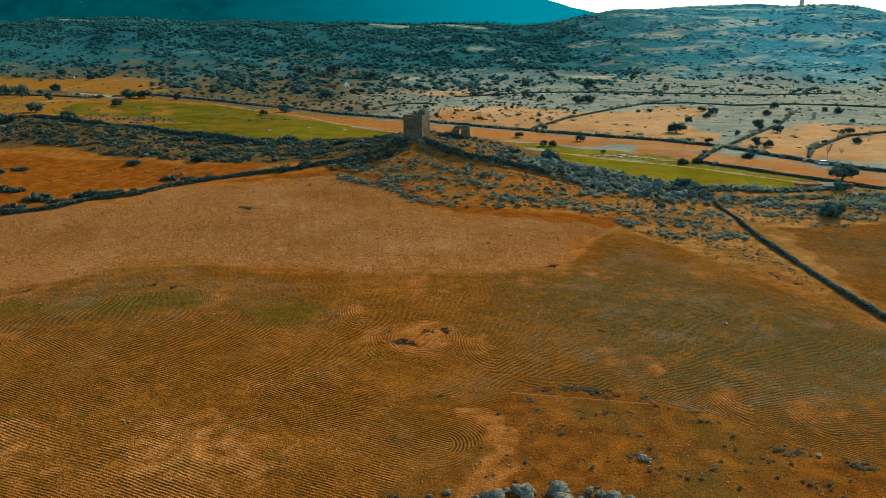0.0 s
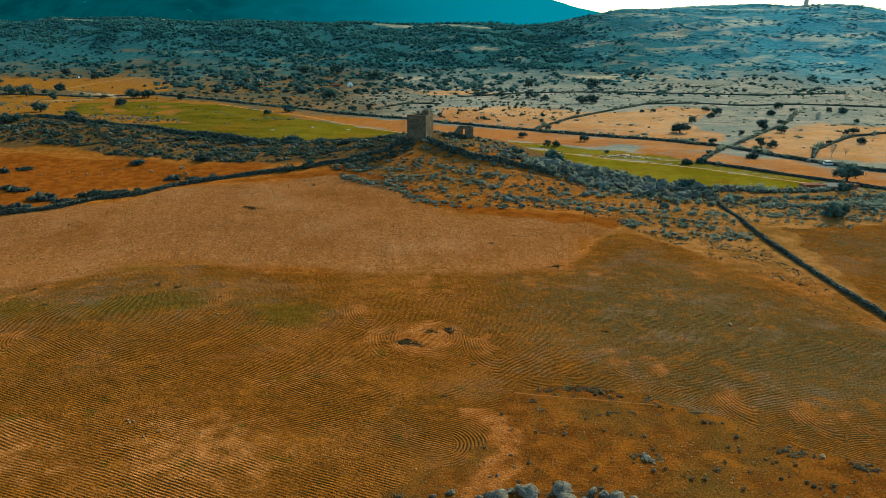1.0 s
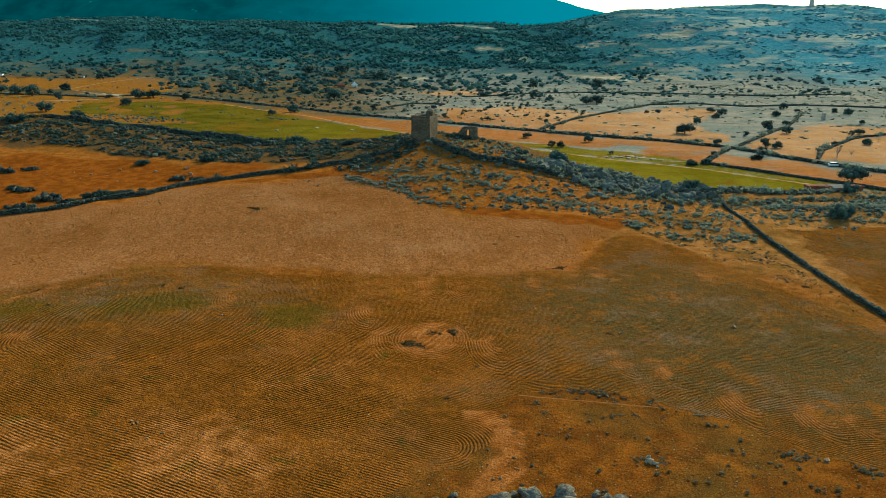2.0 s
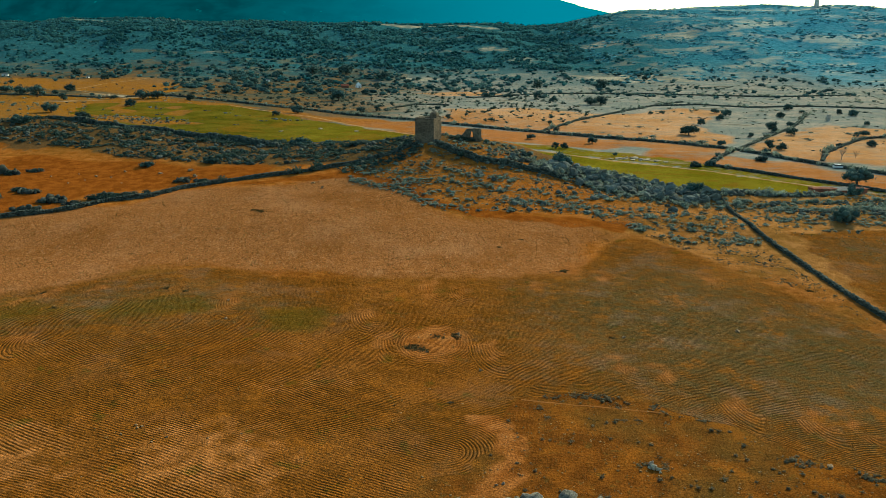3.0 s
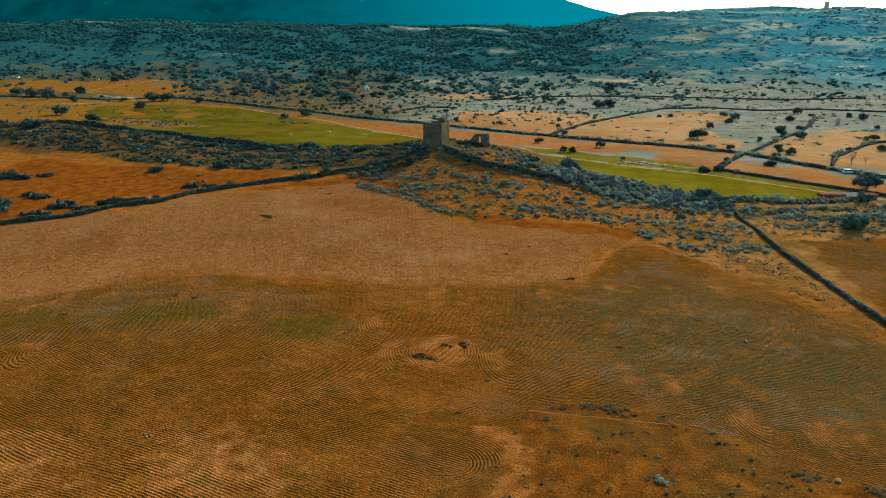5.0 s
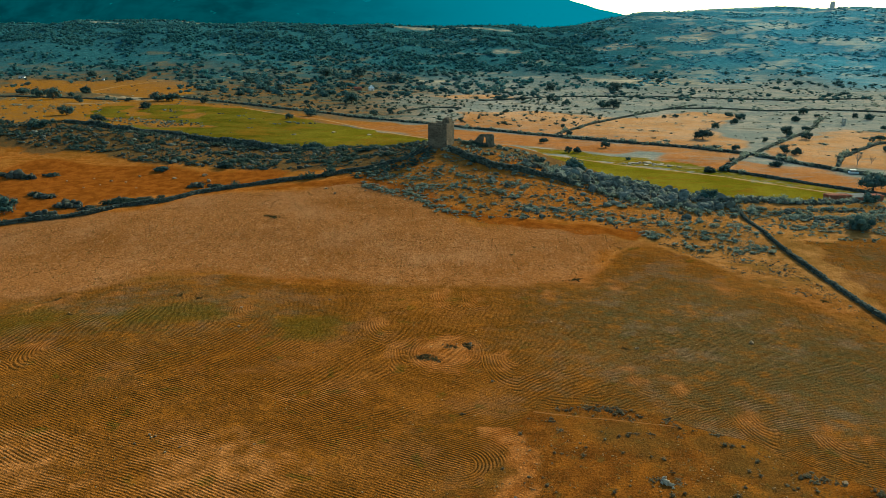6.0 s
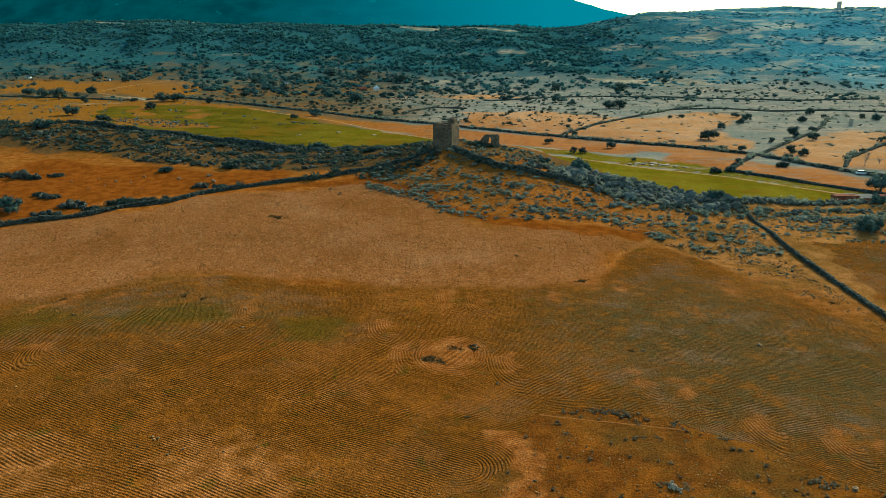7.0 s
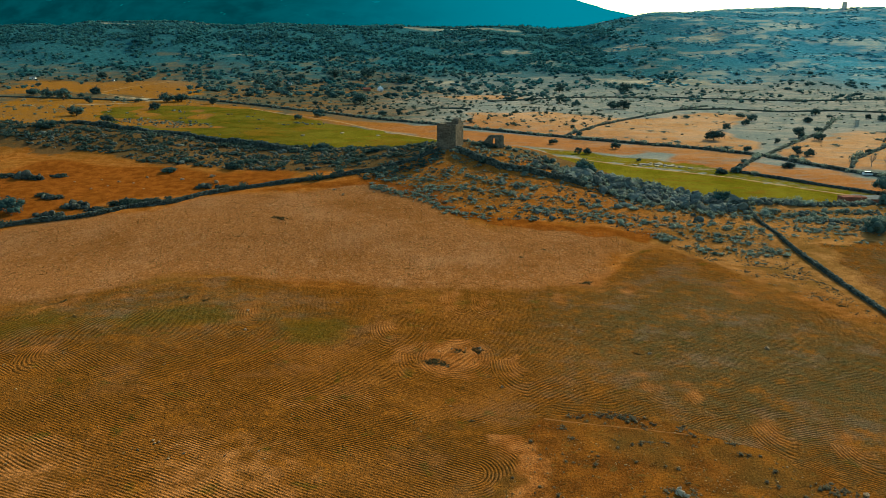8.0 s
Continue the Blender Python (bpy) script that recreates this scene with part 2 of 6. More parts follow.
    earth = g.mix(g.math("MULTIPLY", g.ramp(g.math("ADD", weeds, g.math("MULTIPLY", g.math("SUBTRACT", g.noise(0.5, 5, rough=0.75), 0.5), 1.5)), 0.10, 0.95), 0.85), earth, pair(g.noise(3.4, 5, rough=0.75), WEED_DARK, WEED_LIGHT))
    # grey patches, their troughs painted darker as furrow shade
    earth = g.mix(g.math("MULTIPLY", g.ramp(g.noise(0.1, 5, rough=0.7), 0.50, 0.64), g.math("ADD", 0.06, g.math("MULTIPLY", weeds, 0.8))), earth, pair(g.math("ADD", g.math("MULTIPLY", crest, 0.5), g.math("MULTIPLY", n_fine, 0.5)), PLOUGH_GREY_LOW, PLOUGH_GREY))
    earth = g.mix(g.math("MULTIPLY", g.ramp(g.noise(0.17, 6, rough=0.75), 0.53, 0.65), 0.6), earth, SOIL_BRIGHT)
    lush = g.attribute("lush").outputs["Fac"]
    earth = g.mix(g.math("MULTIPLY", g.ramp(g.math("ADD", lush, g.math("SUBTRACT", g.noise(0.8, 5, rough=0.7), 0.5)), 0.45, 1.0), 0.55), earth, pair(n_fine, WEED_GREEN, LUSH))
    strawy = g.attribute("straw").outputs["Fac"]
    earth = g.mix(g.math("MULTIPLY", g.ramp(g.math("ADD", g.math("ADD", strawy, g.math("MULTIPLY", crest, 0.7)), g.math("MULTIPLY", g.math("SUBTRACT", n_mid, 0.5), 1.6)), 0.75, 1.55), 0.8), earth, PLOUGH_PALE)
    # trough shade painted once more, over weeds and straw
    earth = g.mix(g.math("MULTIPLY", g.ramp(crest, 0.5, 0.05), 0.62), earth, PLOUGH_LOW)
    ploughed = g.math("MULTIPLY", soft(plough, 0.9), g.math("SUBTRACT", 1.0, stubbled))
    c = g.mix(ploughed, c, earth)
    c = g.mix(g.math("MULTIPLY", g.ramp(g.math("ADD", bare, g.math("MULTIPLY", g.math("SUBTRACT", n_mid, 0.5), 0.7)), 0.15, 1.0), g.math("ADD", 0.42, g.math("MULTIPLY", g.ramp(crest, 0.15, 0.6), 0.42))), c, pair(n_mid, BARE_LOW, BARE_HIGH))
    c = g.mix(g.math("MULTIPLY", soft(g.attribute("red").outputs["Fac"], 0.8), 0.85), c, pair(n_mid, RED_LOW, RED_HIGH))
    c = g.mix(g.ramp(g.math("ADD", path, g.math("MULTIPLY", g.math("SUBTRACT", rough_land, 0.5), 1.6)), 0.3, 0.75), c, pair(n_big, PATH_LOW, PATH_HIGH))
    # grit and clods
    speck = g.math("ADD", g.math("MULTIPLY", g.ramp(n_grit, 0.36, 0.66), 0.84), 0.56)
    tone = g.node("ShaderNodeCombineColor")
    for k in range(3):
        g.link(speck, tone.inputs[k])
    c = g.mix(1.0, c, tone.outputs[0], "MULTIPLY")
    n1 = g.bump(n_mid, 0.25, 0.6)
    n2 = g.bump(g.math("ADD", n_fine, g.math("MULTIPLY", n_grit, 0.4)), 0.17, 0.9, n1)
    n3 = g.bump(g.math("MULTIPLY", g.math("MULTIPLY", crest, ploughed), 1.0), 0.08, 0.85, n2)
    return g.done(c, n3)


SOIL_RED, SOIL_ORANGE = (0.146, 0.049, 0.009), (0.235, 0.077, 0.012)
RED_LOW, RED_HIGH = (0.19, 0.050, 0.007), (0.29, 0.080, 0.011)
SOIL_BRIGHT, WEED_GREEN = (0.308, 0.105, 0.014), (0.070, 0.066, 0.008)
TURF_OLIVE, TURF_DARK = (0.118, 0.076, 0.020), (0.066, 0.044, 0.014)
TAWNY_LOW, TAWNY_HIGH = (0.290, 0.128, 0.034), (0.470, 0.218, 0.072)
KNOLL_RED, KNOLL_ORANGE, KNOLL_OLIVE = (0.300, 0.094, 0.013), (0.460, 0.162, 0.033), (0.225, 0.105, 0.020)
PASTURE_GREY, PASTURE_PINK, PASTURE_DARK = (0.262, 0.258, 0.216), (0.40, 0.335, 0.260), (0.132, 0.182, 0.170)
WARM_DEEP, WARM_PALE, WARM_DULL = (0.510, 0.238, 0.085), (0.590, 0.325, 0.165), (0.25, 0.210, 0.140)
RUST_DEEP, RUST_PALE = (0.34, 0.108, 0.018), (0.47, 0.180, 0.055)
LUSH = (0.088, 0.070, 0.008)
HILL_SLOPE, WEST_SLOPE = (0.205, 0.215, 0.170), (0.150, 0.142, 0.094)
# hill brush and tan slope, with blue haze mixed into the colour
HILL_HAZED, HILL_TAN = (0.052, 0.150, 0.160), (0.460, 0.465, 0.380)
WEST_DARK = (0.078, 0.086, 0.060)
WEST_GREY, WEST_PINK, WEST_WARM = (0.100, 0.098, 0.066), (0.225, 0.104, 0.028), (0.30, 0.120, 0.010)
# darker brush and the eastern brush, also tinted with haze
HILL_HAZED_DARK, HEATH_HAZED, HEATH_HAZED_DARK = (0.027, 0.098, 0.112), (0.120, 0.320, 0.385), (0.050, 0.205, 0.265)
MEADOW_DRY = (0.21, 0.105, 0.013)
MEADOW_DEEP, MEADOW_LIGHT = (0.083, 0.074, 0.007), (0.146, 0.116, 0.015)
GRASS_DEEP, GRASS_LIGHT = (0.152, 0.126, 0.009), (0.225, 0.178, 0.018)
SCRUB_DARK, SCRUB_GREY = (0.042, 0.043, 0.023), (0.118, 0.090, 0.042)
STUBBLE_DARK = (0.115, 0.046, 0.010)
STUBBLE_PALE = (0.49, 0.235, 0.110)
STUBBLE_LOW, STUBBLE_HIGH = (0.244, 0.088, 0.021), (0.440, 0.178, 0.060)
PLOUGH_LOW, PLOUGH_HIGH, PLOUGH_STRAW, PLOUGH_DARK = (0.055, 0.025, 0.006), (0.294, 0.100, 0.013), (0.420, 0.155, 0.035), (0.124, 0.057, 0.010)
PLOUGH_GREY_LOW, PLOUGH_GREY = (0.066, 0.048, 0.028), (0.290, 0.185, 0.110)
PLOUGH_PALE = (0.570, 0.222, 0.066)
WEED_DARK, WEED_LIGHT = (0.044, 0.046, 0.017), (0.130, 0.104, 0.048)
BARE_LOW, BARE_HIGH = (0.300, 0.094, 0.018), (0.450, 0.168, 0.046)
PATH_LOW, PATH_HIGH = (0.34, 0.27, 0.175), (0.56, 0.46, 0.32)
FURROW = 0.36
M_GROUND = ground_material()
M_ROCK = cracked_rock("granite", (0.090, 0.086, 0.070), (0.36, 0.315, 0.245))
M_RIDGE_ROCK = simple("lichen_granite", (0.056, 0.070, 0.062), (0.190, 0.200, 0.172), 1.4, 0.9, 0.15, vary=0.35)
M_ROCKS = simple("granite_rubble", (0.050, 0.060, 0.050), (0.145, 0.150, 0.122), 0.6, 0.9, 0.12, island=True, vary=0.4)
M_OUTCROP = simple("outcrop_rock", (0.024, 0.030, 0.025), (0.105, 0.106, 0.086), 0.5, 0.95, 0.12, island=True, vary=0.45)
M_PALE_ROCK = simple("pale_limestone", (0.27, 0.215, 0.145), (0.53, 0.43, 0.31), 1.2, 0.9, 0.08, vary=0.15)
M_FIELD_STONE = simple("field_stone", (0.17, 0.105, 0.055), (0.46, 0.31, 0.18), 2.0, 0.9, 0.05, vary=0.25)
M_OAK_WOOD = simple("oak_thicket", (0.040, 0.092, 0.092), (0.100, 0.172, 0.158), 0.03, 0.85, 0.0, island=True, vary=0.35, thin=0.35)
M_PEBBLE = simple("pebbles", (0.20, 0.112, 0.048), (0.44, 0.27, 0.125), 2.0, 0.9, 0.03, island=True, vary=0.3)
M_WALL = simple("dry_stone", (0.030, 0.043, 0.038), (0.11, 0.125, 0.105), 1.1, 0.9, 0.08, island=True, vary=0.4)
M_LEAF = simple("oak_leaves", (0.036, 0.074, 0.070), (0.086, 0.134, 0.116), 0.7, 0.75, 0.0, vary=0.3, thin=0.22)
M_SHRUB = simple("shrub_leaves", (0.112, 0.158, 0.126), (0.330, 0.365, 0.292), 0.5, 0.8, 0.0, island=True, vary=0.45, thin=0.45)
M_MAQUIS = simple("maquis_leaves", (0.026, 0.052, 0.044), (0.098, 0.134, 0.106), 0.5, 0.8, 0.0, island=True, vary=0.4, thin=0.3)
M_BRAMBLE = simple("bramble_leaves", (0.060, 0.044, 0.018), (0.20, 0.135, 0.055), 1.2, 0.9, 0.0, vary=0.3, thin=0.25)
M_TURF_SHRUB = simple("turf_shrub_leaves", (0.135, 0.108, 0.062), (0.30, 0.235, 0.140), 1.2, 0.9, 0.0, vary=0.3, thin=0.35)
# far woods and scrub: leaf colours shifted to teal and blue to paint haze
M_WOOD_HAZED = simple("hazed_wood", (0.036, 0.128, 0.138), (0.084, 0.208, 0.208), 0.02, 0.85, 0.0, island=True, vary=0.35, thin=0.45)
M_SCRUB_HAZED = simple("hazed_scrub", (0.085, 0.285, 0.345), (0.210, 0.470, 0.530), 0.02, 0.85, 0.0, island=True, vary=0.3, thin=0.5)
M_HEATH_TUFT = simple("heath_tufts", (0.15, 0.120, 0.062), (0.32, 0.255, 0.15), 0.4, 0.9, 0.0, island=True, vary=0.35, thin=0.3)
M_TRACK = simple("pale_dirt", (0.34, 0.185, 0.066), (0.50, 0.31, 0.14), 0.5, 0.95, 0.03, island=True)
M_FOOTPATH = simple("trodden_earth", (0.25, 0.092, 0.020), (0.35, 0.145, 0.042), 0.8, 0.95, 0.02, island=True)
M_TUFT = simple("dry_tufts", (0.20, 0.105, 0.028), (0.42, 0.235, 0.085), 0.3, 0.9, 0.0, island=True, vary=0.35, thin=0.35)
M_BARK = simple("bark", (0.05, 0.04, 0.03), (0.12, 0.095, 0.075), 3.0, 0.95, 0.05)
M_BARE_TWIG = simple("bare_twigs", (0.20, 0.17, 0.14), (0.34, 0.30, 0.25), 3.0, 0.95, 0.02)
M_TOWER = simple("tower_masonry", (0.105, 0.086, 0.062), (0.20, 0.158, 0.112), 0.5, 0.95, 0.08, island=True, vary=0.25)
M_LIME = simple("limewash", (0.70, 0.69, 0.66), (0.84, 0.83, 0.80), 0.6, 0.8, 0.02)
M_BRICK = simple("red_brick", (0.14, 0.066, 0.045), (0.23, 0.11, 0.075), 1.0, 0.9, 0.03)
M_SHEET = simple("grey_roof_sheet", (0.17, 0.17, 0.16), (0.28, 0.27, 0.25), 0.7, 0.9, 0.02)
M_RED_TILE = simple("red_tile", (0.20, 0.06, 0.04), (0.32, 0.11, 0.07), 1.0, 0.85, 0.03)
# near-black colour that stands for the shade inside a doorway
M_DARK = simple("doorway_shade", (0.015, 0.014, 0.012), (0.03, 0.028, 0.025), 1.0, 0.95)
M_TIMBER = simple("weathered_timber", (0.10, 0.07, 0.045), (0.19, 0.14, 0.09), 3.0, 0.9, 0.02)
M_CAR = simple("white_car_paint", (0.72, 0.72, 0.71), (0.80, 0.80, 0.79), 0.5, 0.3)
M_RUIN = simple("ruin_masonry", (0.060, 0.060, 0.045), (0.27, 0.22, 0.155), 1.6, 0.95, 0.25)
M_SHELTER = simple("pale_shelter_stone", (0.34, 0.31, 0.26), (0.58, 0.54, 0.46), 0.8, 0.9, 0.05)
M_GLASS = simple("dark_car_glass", (0.02, 0.024, 0.028), (0.03, 0.034, 0.038), 1.0, 0.08)
M_TYRE = simple("tyre_rubber", (0.015, 0.015, 0.015), (0.03, 0.03, 0.03), 4.0, 0.9)
M_RIM = simple("steel_rim", (0.5, 0.5, 0.5), (0.6, 0.6, 0.6), 4.0, 0.35, metal=0.9)
M_CONCRETE = simple("beacon_concrete", (0.40, 0.39, 0.37), (0.56, 0.55, 0.52), 0.4, 0.9, 0.03)


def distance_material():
    """Far mountainside that glows, with the haze of kilometres of blue air painted in."""
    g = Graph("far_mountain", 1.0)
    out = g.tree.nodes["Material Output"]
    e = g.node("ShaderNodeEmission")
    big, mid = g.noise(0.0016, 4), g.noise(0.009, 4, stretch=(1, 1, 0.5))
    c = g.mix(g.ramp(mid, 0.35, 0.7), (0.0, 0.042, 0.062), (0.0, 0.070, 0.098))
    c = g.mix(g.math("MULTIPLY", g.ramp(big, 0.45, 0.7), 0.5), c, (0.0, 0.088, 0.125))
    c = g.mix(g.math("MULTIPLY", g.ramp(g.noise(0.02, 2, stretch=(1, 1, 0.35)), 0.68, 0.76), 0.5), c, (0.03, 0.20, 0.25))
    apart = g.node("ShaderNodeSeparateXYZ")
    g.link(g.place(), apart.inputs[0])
    # haze painted brighter and bluer towards the sun's side
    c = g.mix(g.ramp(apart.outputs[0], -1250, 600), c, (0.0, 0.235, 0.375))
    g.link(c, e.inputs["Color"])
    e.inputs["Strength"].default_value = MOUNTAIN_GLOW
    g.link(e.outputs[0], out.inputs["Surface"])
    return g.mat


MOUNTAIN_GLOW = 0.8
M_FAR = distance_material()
# ---- the lie of the land ----
def sstep(a, b, v):
    t = np.clip((np.asarray(v, float) - a) / (b - a), 0, 1)
    return t * t * (3 - 2 * t)


def lumps(x, y, size, seed):
    """Smooth unevenness of the ground, about -1 to 1, from crossed waves."""
    rng = np.random.RandomState(seed)
    out = np.zeros_like(np.asarray(x, float) + y)
    for k in range(7):
        a, p, s = rng.uniform(0, 6.283), rng.uniform(0, 6.283), size * rng.uniform(0.6, 1.6)
        out = out + np.sin((x * np.cos(a) + y * np.sin(a)) * 6.283 / s + p)
    return out / 4


RIDGE_X = [-1600, -900, -560, -480, -380, -250, 0, 60, 110, 160, 210, 250, 350, 450, 550, 578, 592, 606, 640, 690, 900, 1600]
RIDGE_Z = [32, 40, 44, 50, 46, 44, 47, 46, 44, 49, 58, 66, 72, 74, 75, 76, 70, 56, 40, 24, 20, 16]


def height(x, y):
    """The height of the ground."""
    x, y = np.asarray(x, float), np.asarray(y, float)
    # the ploughed plateau, rising towards the ridge
    z = 0.065 * np.clip(y - 118, 0, 84) * sstep(118, 150, y) * (1 - 0.55 * sstep(-10, 60, x))
    z = z + 0.25 * lumps(x, y, 70, 3) * sstep(20, 60, np.abs(y - 20))
    # the rocky ridge: a low back to the left, the knoll with the tower, a spur to the right
    crest = 222 + 18 * sstep(-40, -130, x) - 52 * sstep(8, 62, x)
    tall = 0.5 + 6.2 * sstep(-52, -140, x) - 0.5 * sstep(15, 50, x)
    z = z + tall * np.exp(-((y - crest) / 24) ** 2)
    z = z + 5.6 * np.exp(-((x + 2) / 23) ** 2 - ((y - 205) / 26) ** 2)
    z = z + 0.6 * lumps(x, y, 23, 5) * np.exp(-((y - crest) / 34) ** 2)
    # the valley behind it
    floor = -7.5 + 4.5 * sstep(-60, -260, x) + 0.5 * lumps(x, y, 140, 7)
    k = sstep(8 - 4 * sstep(10, 60, x), 66 - 22 * sstep(10, 60, x), y - crest)
    z = z * (1 - k) + floor * k
    # the wooded hills
    back = np.interp(x, RIDGE_X, RIDGE_Z)
    back = (back + np.interp(x - 12, RIDGE_X, RIDGE_Z) + np.interp(x + 12, RIDGE_X, RIDGE_Z)) / 3
    top = 1150 + 60 * np.sin(x / 210)
    rise = sstep(640, top, y) ** 1.15
    far = sstep(1.03, 1.7, y / top)
    z = z + (back + 7.5) * (rise - 0.75 * far) + 3.0 * lumps(x, y, 130, 9) * sstep(700, 900, y)
    return z


# ---- the ground ----
NEAR_EDGE = [(-10, -60), (-9, 46), (-5, 59), (-1, 61), (2, 62), (4, 67), (5, 71), (6, 75), (9, 77), (15, 78), (21, 76), (26, 73), (30, 69), (33, 66), (39, 62), (60, 50), (120, 10)]
NEAR_TURF = NEAR_EDGE + [(120, -60)]
STUBBLE_FRONT = [(-130, 98), (-70, 110), (-64, 114), (-53, 121), (-44, 125), (-29, 122), (-16, 120), (-5, 121), (7, 120), (18, 122), (23, 129), (26, 137), (33, 144)]
FIELD_EDGE = [(27, 151), (17, 152), (5, 155), (-4, 160), (-10, 170), (-17, 176), (-26, 182), (-34, 181), (-48, 178), (-62, 171), (-79, 157), (-92, 148), (-130, 120)]
STUBBLE = STUBBLE_FRONT + FIELD_EDGE
PLOUGHED = STUBBLE_FRONT + [(36, 141), (38.5, 137), (42.6, 132.8), (48.8, 121.8), (53.2, 113.5), (56.0, 106.6), (57.8, 99.0), (62, 84), (75, 66), (140, 40), (140, -60), (-130, -60)]
PLOUGHED_EAST = [(66, 147), (90, 152), (130, 140), (150, 70), (70, 88), (63, 102), (63, 120)]
GREEN_WEST = [(-217, 467), (-183, 488), (-137, 476), (-114, 455), (-63, 402), (-36, 375), (4, 333), (0, 262), (-120, 262), (-160, 320), (-215, 436)]
GREEN_EAST = [(8, 330), (29, 312), (42, 299), (58, 283), (74, 271), (87, 261), (98, 249), (112, 236), (100, 212), (60, 205), (25, 225), (0, 262)]
STONY_WEST = [(-201, 413), (-175, 409), (-141, 398), (-131, 384), (-147, 375), (-184, 389)]
GRASS_YELLOW = [(24, 333), (45, 318), (62, 306), (92, 278), (88, 262), (58, 284), (28, 314)]
GRASS_STRIP = [(62, 286), (74, 272), (87, 262), (98, 250), (110, 237), (128, 220), (170, 191), (175, 200), (150, 206), (128, 228), (121, 237), (107, 254), (91, 274), (78, 292)]
WARM_LANDS = [
    [(-405, 690), (-344, 683), (-285, 698), (-256, 689), (-226, 645), (-203, 564), (-215, 524), (-262, 560), (-316, 575), (-345, 547)],
    [(-132, 474), (-112, 463), (-67, 432), (-21, 407), (10, 380), (5, 336), (-50, 393), (-78, 420)],
    [(10, 382), (40, 362), (64, 345), (88, 320), (60, 310), (24, 336), (4, 345)],
    [(-4, 479), (45, 486), (92, 439), (137, 487), (164, 474), (124, 399), (126, 348), (114, 318), (91, 338), (65, 356), (25, 388), (-7, 411)],
    [(80, 318), (97, 303), (105, 292), (91, 270), (72, 290)],
    [(101, 289), (122, 282), (139, 255), (160, 240), (150, 215), (128, 228), (110, 246), (93, 270)],
    [(158, 369), (190, 399), (240, 357), (200, 274), (150, 274), (139, 283), (129, 299), (122, 321)],
    [(-30, 600), (20, 620), (40, 590), (-10, 575)],
    [(-340, 470), (-225, 470), (-190, 436), (-140, 320), (-115, 275), (-260, 290), (-340, 400)],
    [(-205, 525), (-132, 478), (-112, 452), (-150, 468), (-185, 489), (-215, 500)],
    [(-300, 530), (-215, 500), (-168, 470), (-180, 450), (-190, 425), (-300, 430)],
    [(56, 327), (80, 312), (104, 300), (118, 318), (95, 327), (70, 347)],
]
PALE_LANDS = [
    [(-290, 564), (-262, 558), (-240, 537), (-210, 518), (-208, 506), (-236, 514), (-262, 538)],
    [(-264, 468), (-234, 482), (-218, 494), (-216, 487), (-238, 470)],
    [(55, 289), (63, 293), (72, 289), (83, 283), (84, 277), (72, 279), (59, 284)],
    [(24, 912), (38, 922), (62, 926), (60, 908), (40, 900), (26, 898)],
    [(-112, 1085), (-60, 1125), (10, 1110), (60, 1110), (60, 1080), (-20, 1078), (-70, 1060)],
    [(20, 762), (60, 768), (66, 750), (24, 746)],
    [(-62, 738), (-10, 742), (-4, 722), (-56, 722)],
    [(110, 760), (200, 770), (240, 720), (150, 700), (118, 720)],
    [(140, 945), (200, 958), (210, 930), (150, 918)],
    [(225, 985), (300, 1000), (300, 955), (235, 950)],
    [(-286, 846), (-262, 850), (-256, 828), (-282, 822)],
    [(-540, 1048), (-480, 1083), (-420, 1112), (-350, 1100), (-290, 1062), (-300, 1046), (-360, 1072), (-430, 1084), (-500, 1042)],
    [(145, 515), (198, 516), (198, 505), (150, 506)],
    [(225, 588), (275, 612), (280, 602), (232, 577)],
]
RED_LANDS = [[(-116, 205), (-95, 202), (-80, 198), (-62, 195), (-48, 191), (-44, 187), (-58, 180), (-67, 174), (-76, 166), (-85, 159), (-104, 150), (-124, 160)],
             [(-62, 174), (-34, 185), (-26, 187), (-17, 181), (-10, 175), (-4, 165), (5, 160), (17, 157), (27, 156), (36, 152), (33, 145), (27, 149), (17, 150.5), (5, 153), (-4, 158), (-10, 168), (-17, 174), (-26, 180), (-48, 177)]]
TRACKS = [
    [(-140, 478), (-110, 452), (-79, 430), (-57, 402), (-36, 375), (5, 334), (24, 316), (42, 299), (58, 282), (74, 271), (87, 261), (98, 249), (110, 236), (128, 219), (170, 190)],
    [(-280, 570), (-281, 629), (-271, 688), (-253, 702)],
    [(-233, 728), (-220, 720), (-198, 696), (-166, 688)],
    [(-290, 575), (-271, 560), (-239, 526), (-211, 499)],
]
FOOTPATH = [(7.4, 76.4), (9, 76), (15, 75), (20, 74.2), (23.5, 73.4)]
SCRUB_LANDS = [
    [(-160, 225), (-126, 214), (-106, 212), (-88, 201), (-72, 198), (-56, 194), (-40, 195), (-25, 193), (-11, 198), (-10, 225), (-40, 250), (-90, 258), (-160, 270)],
    [(-27, 188), (-19, 196), (-2, 197), (7, 199), (21, 190), (59, 169), (58, 158), (34, 157), (18, 158), (3, 158), (-6, 164), (-15, 175)],
    [(-12, 205), (20, 195), (60, 172), (100, 178), (110, 200), (60, 205), (25, 225), (-5, 235)],
    [(63, 171), (98, 174), (120, 180), (100, 157), (79, 157), (72, 163), (62, 166)],
    [(27, 156), (57, 155), (57, 146), (58.5, 112), (58.5, 100), (55, 111), (50, 121), (43, 134), (35, 147)],
]
WEEDS = [[(64, 145), (90, 150), (130, 138), (150, 70), (70, 88), (62, 102), (62, 120)], [(-75, 100), (-75, 109), (-58, 114), (-40, 116), (-18, 112), (-15, 101), (-26, 97), (-45, 101)], [(9, 62), (75, 55), (72, 90), (60, 106), (48, 126), (34, 134), (24, 122), (14, 108), (10, 96)]]
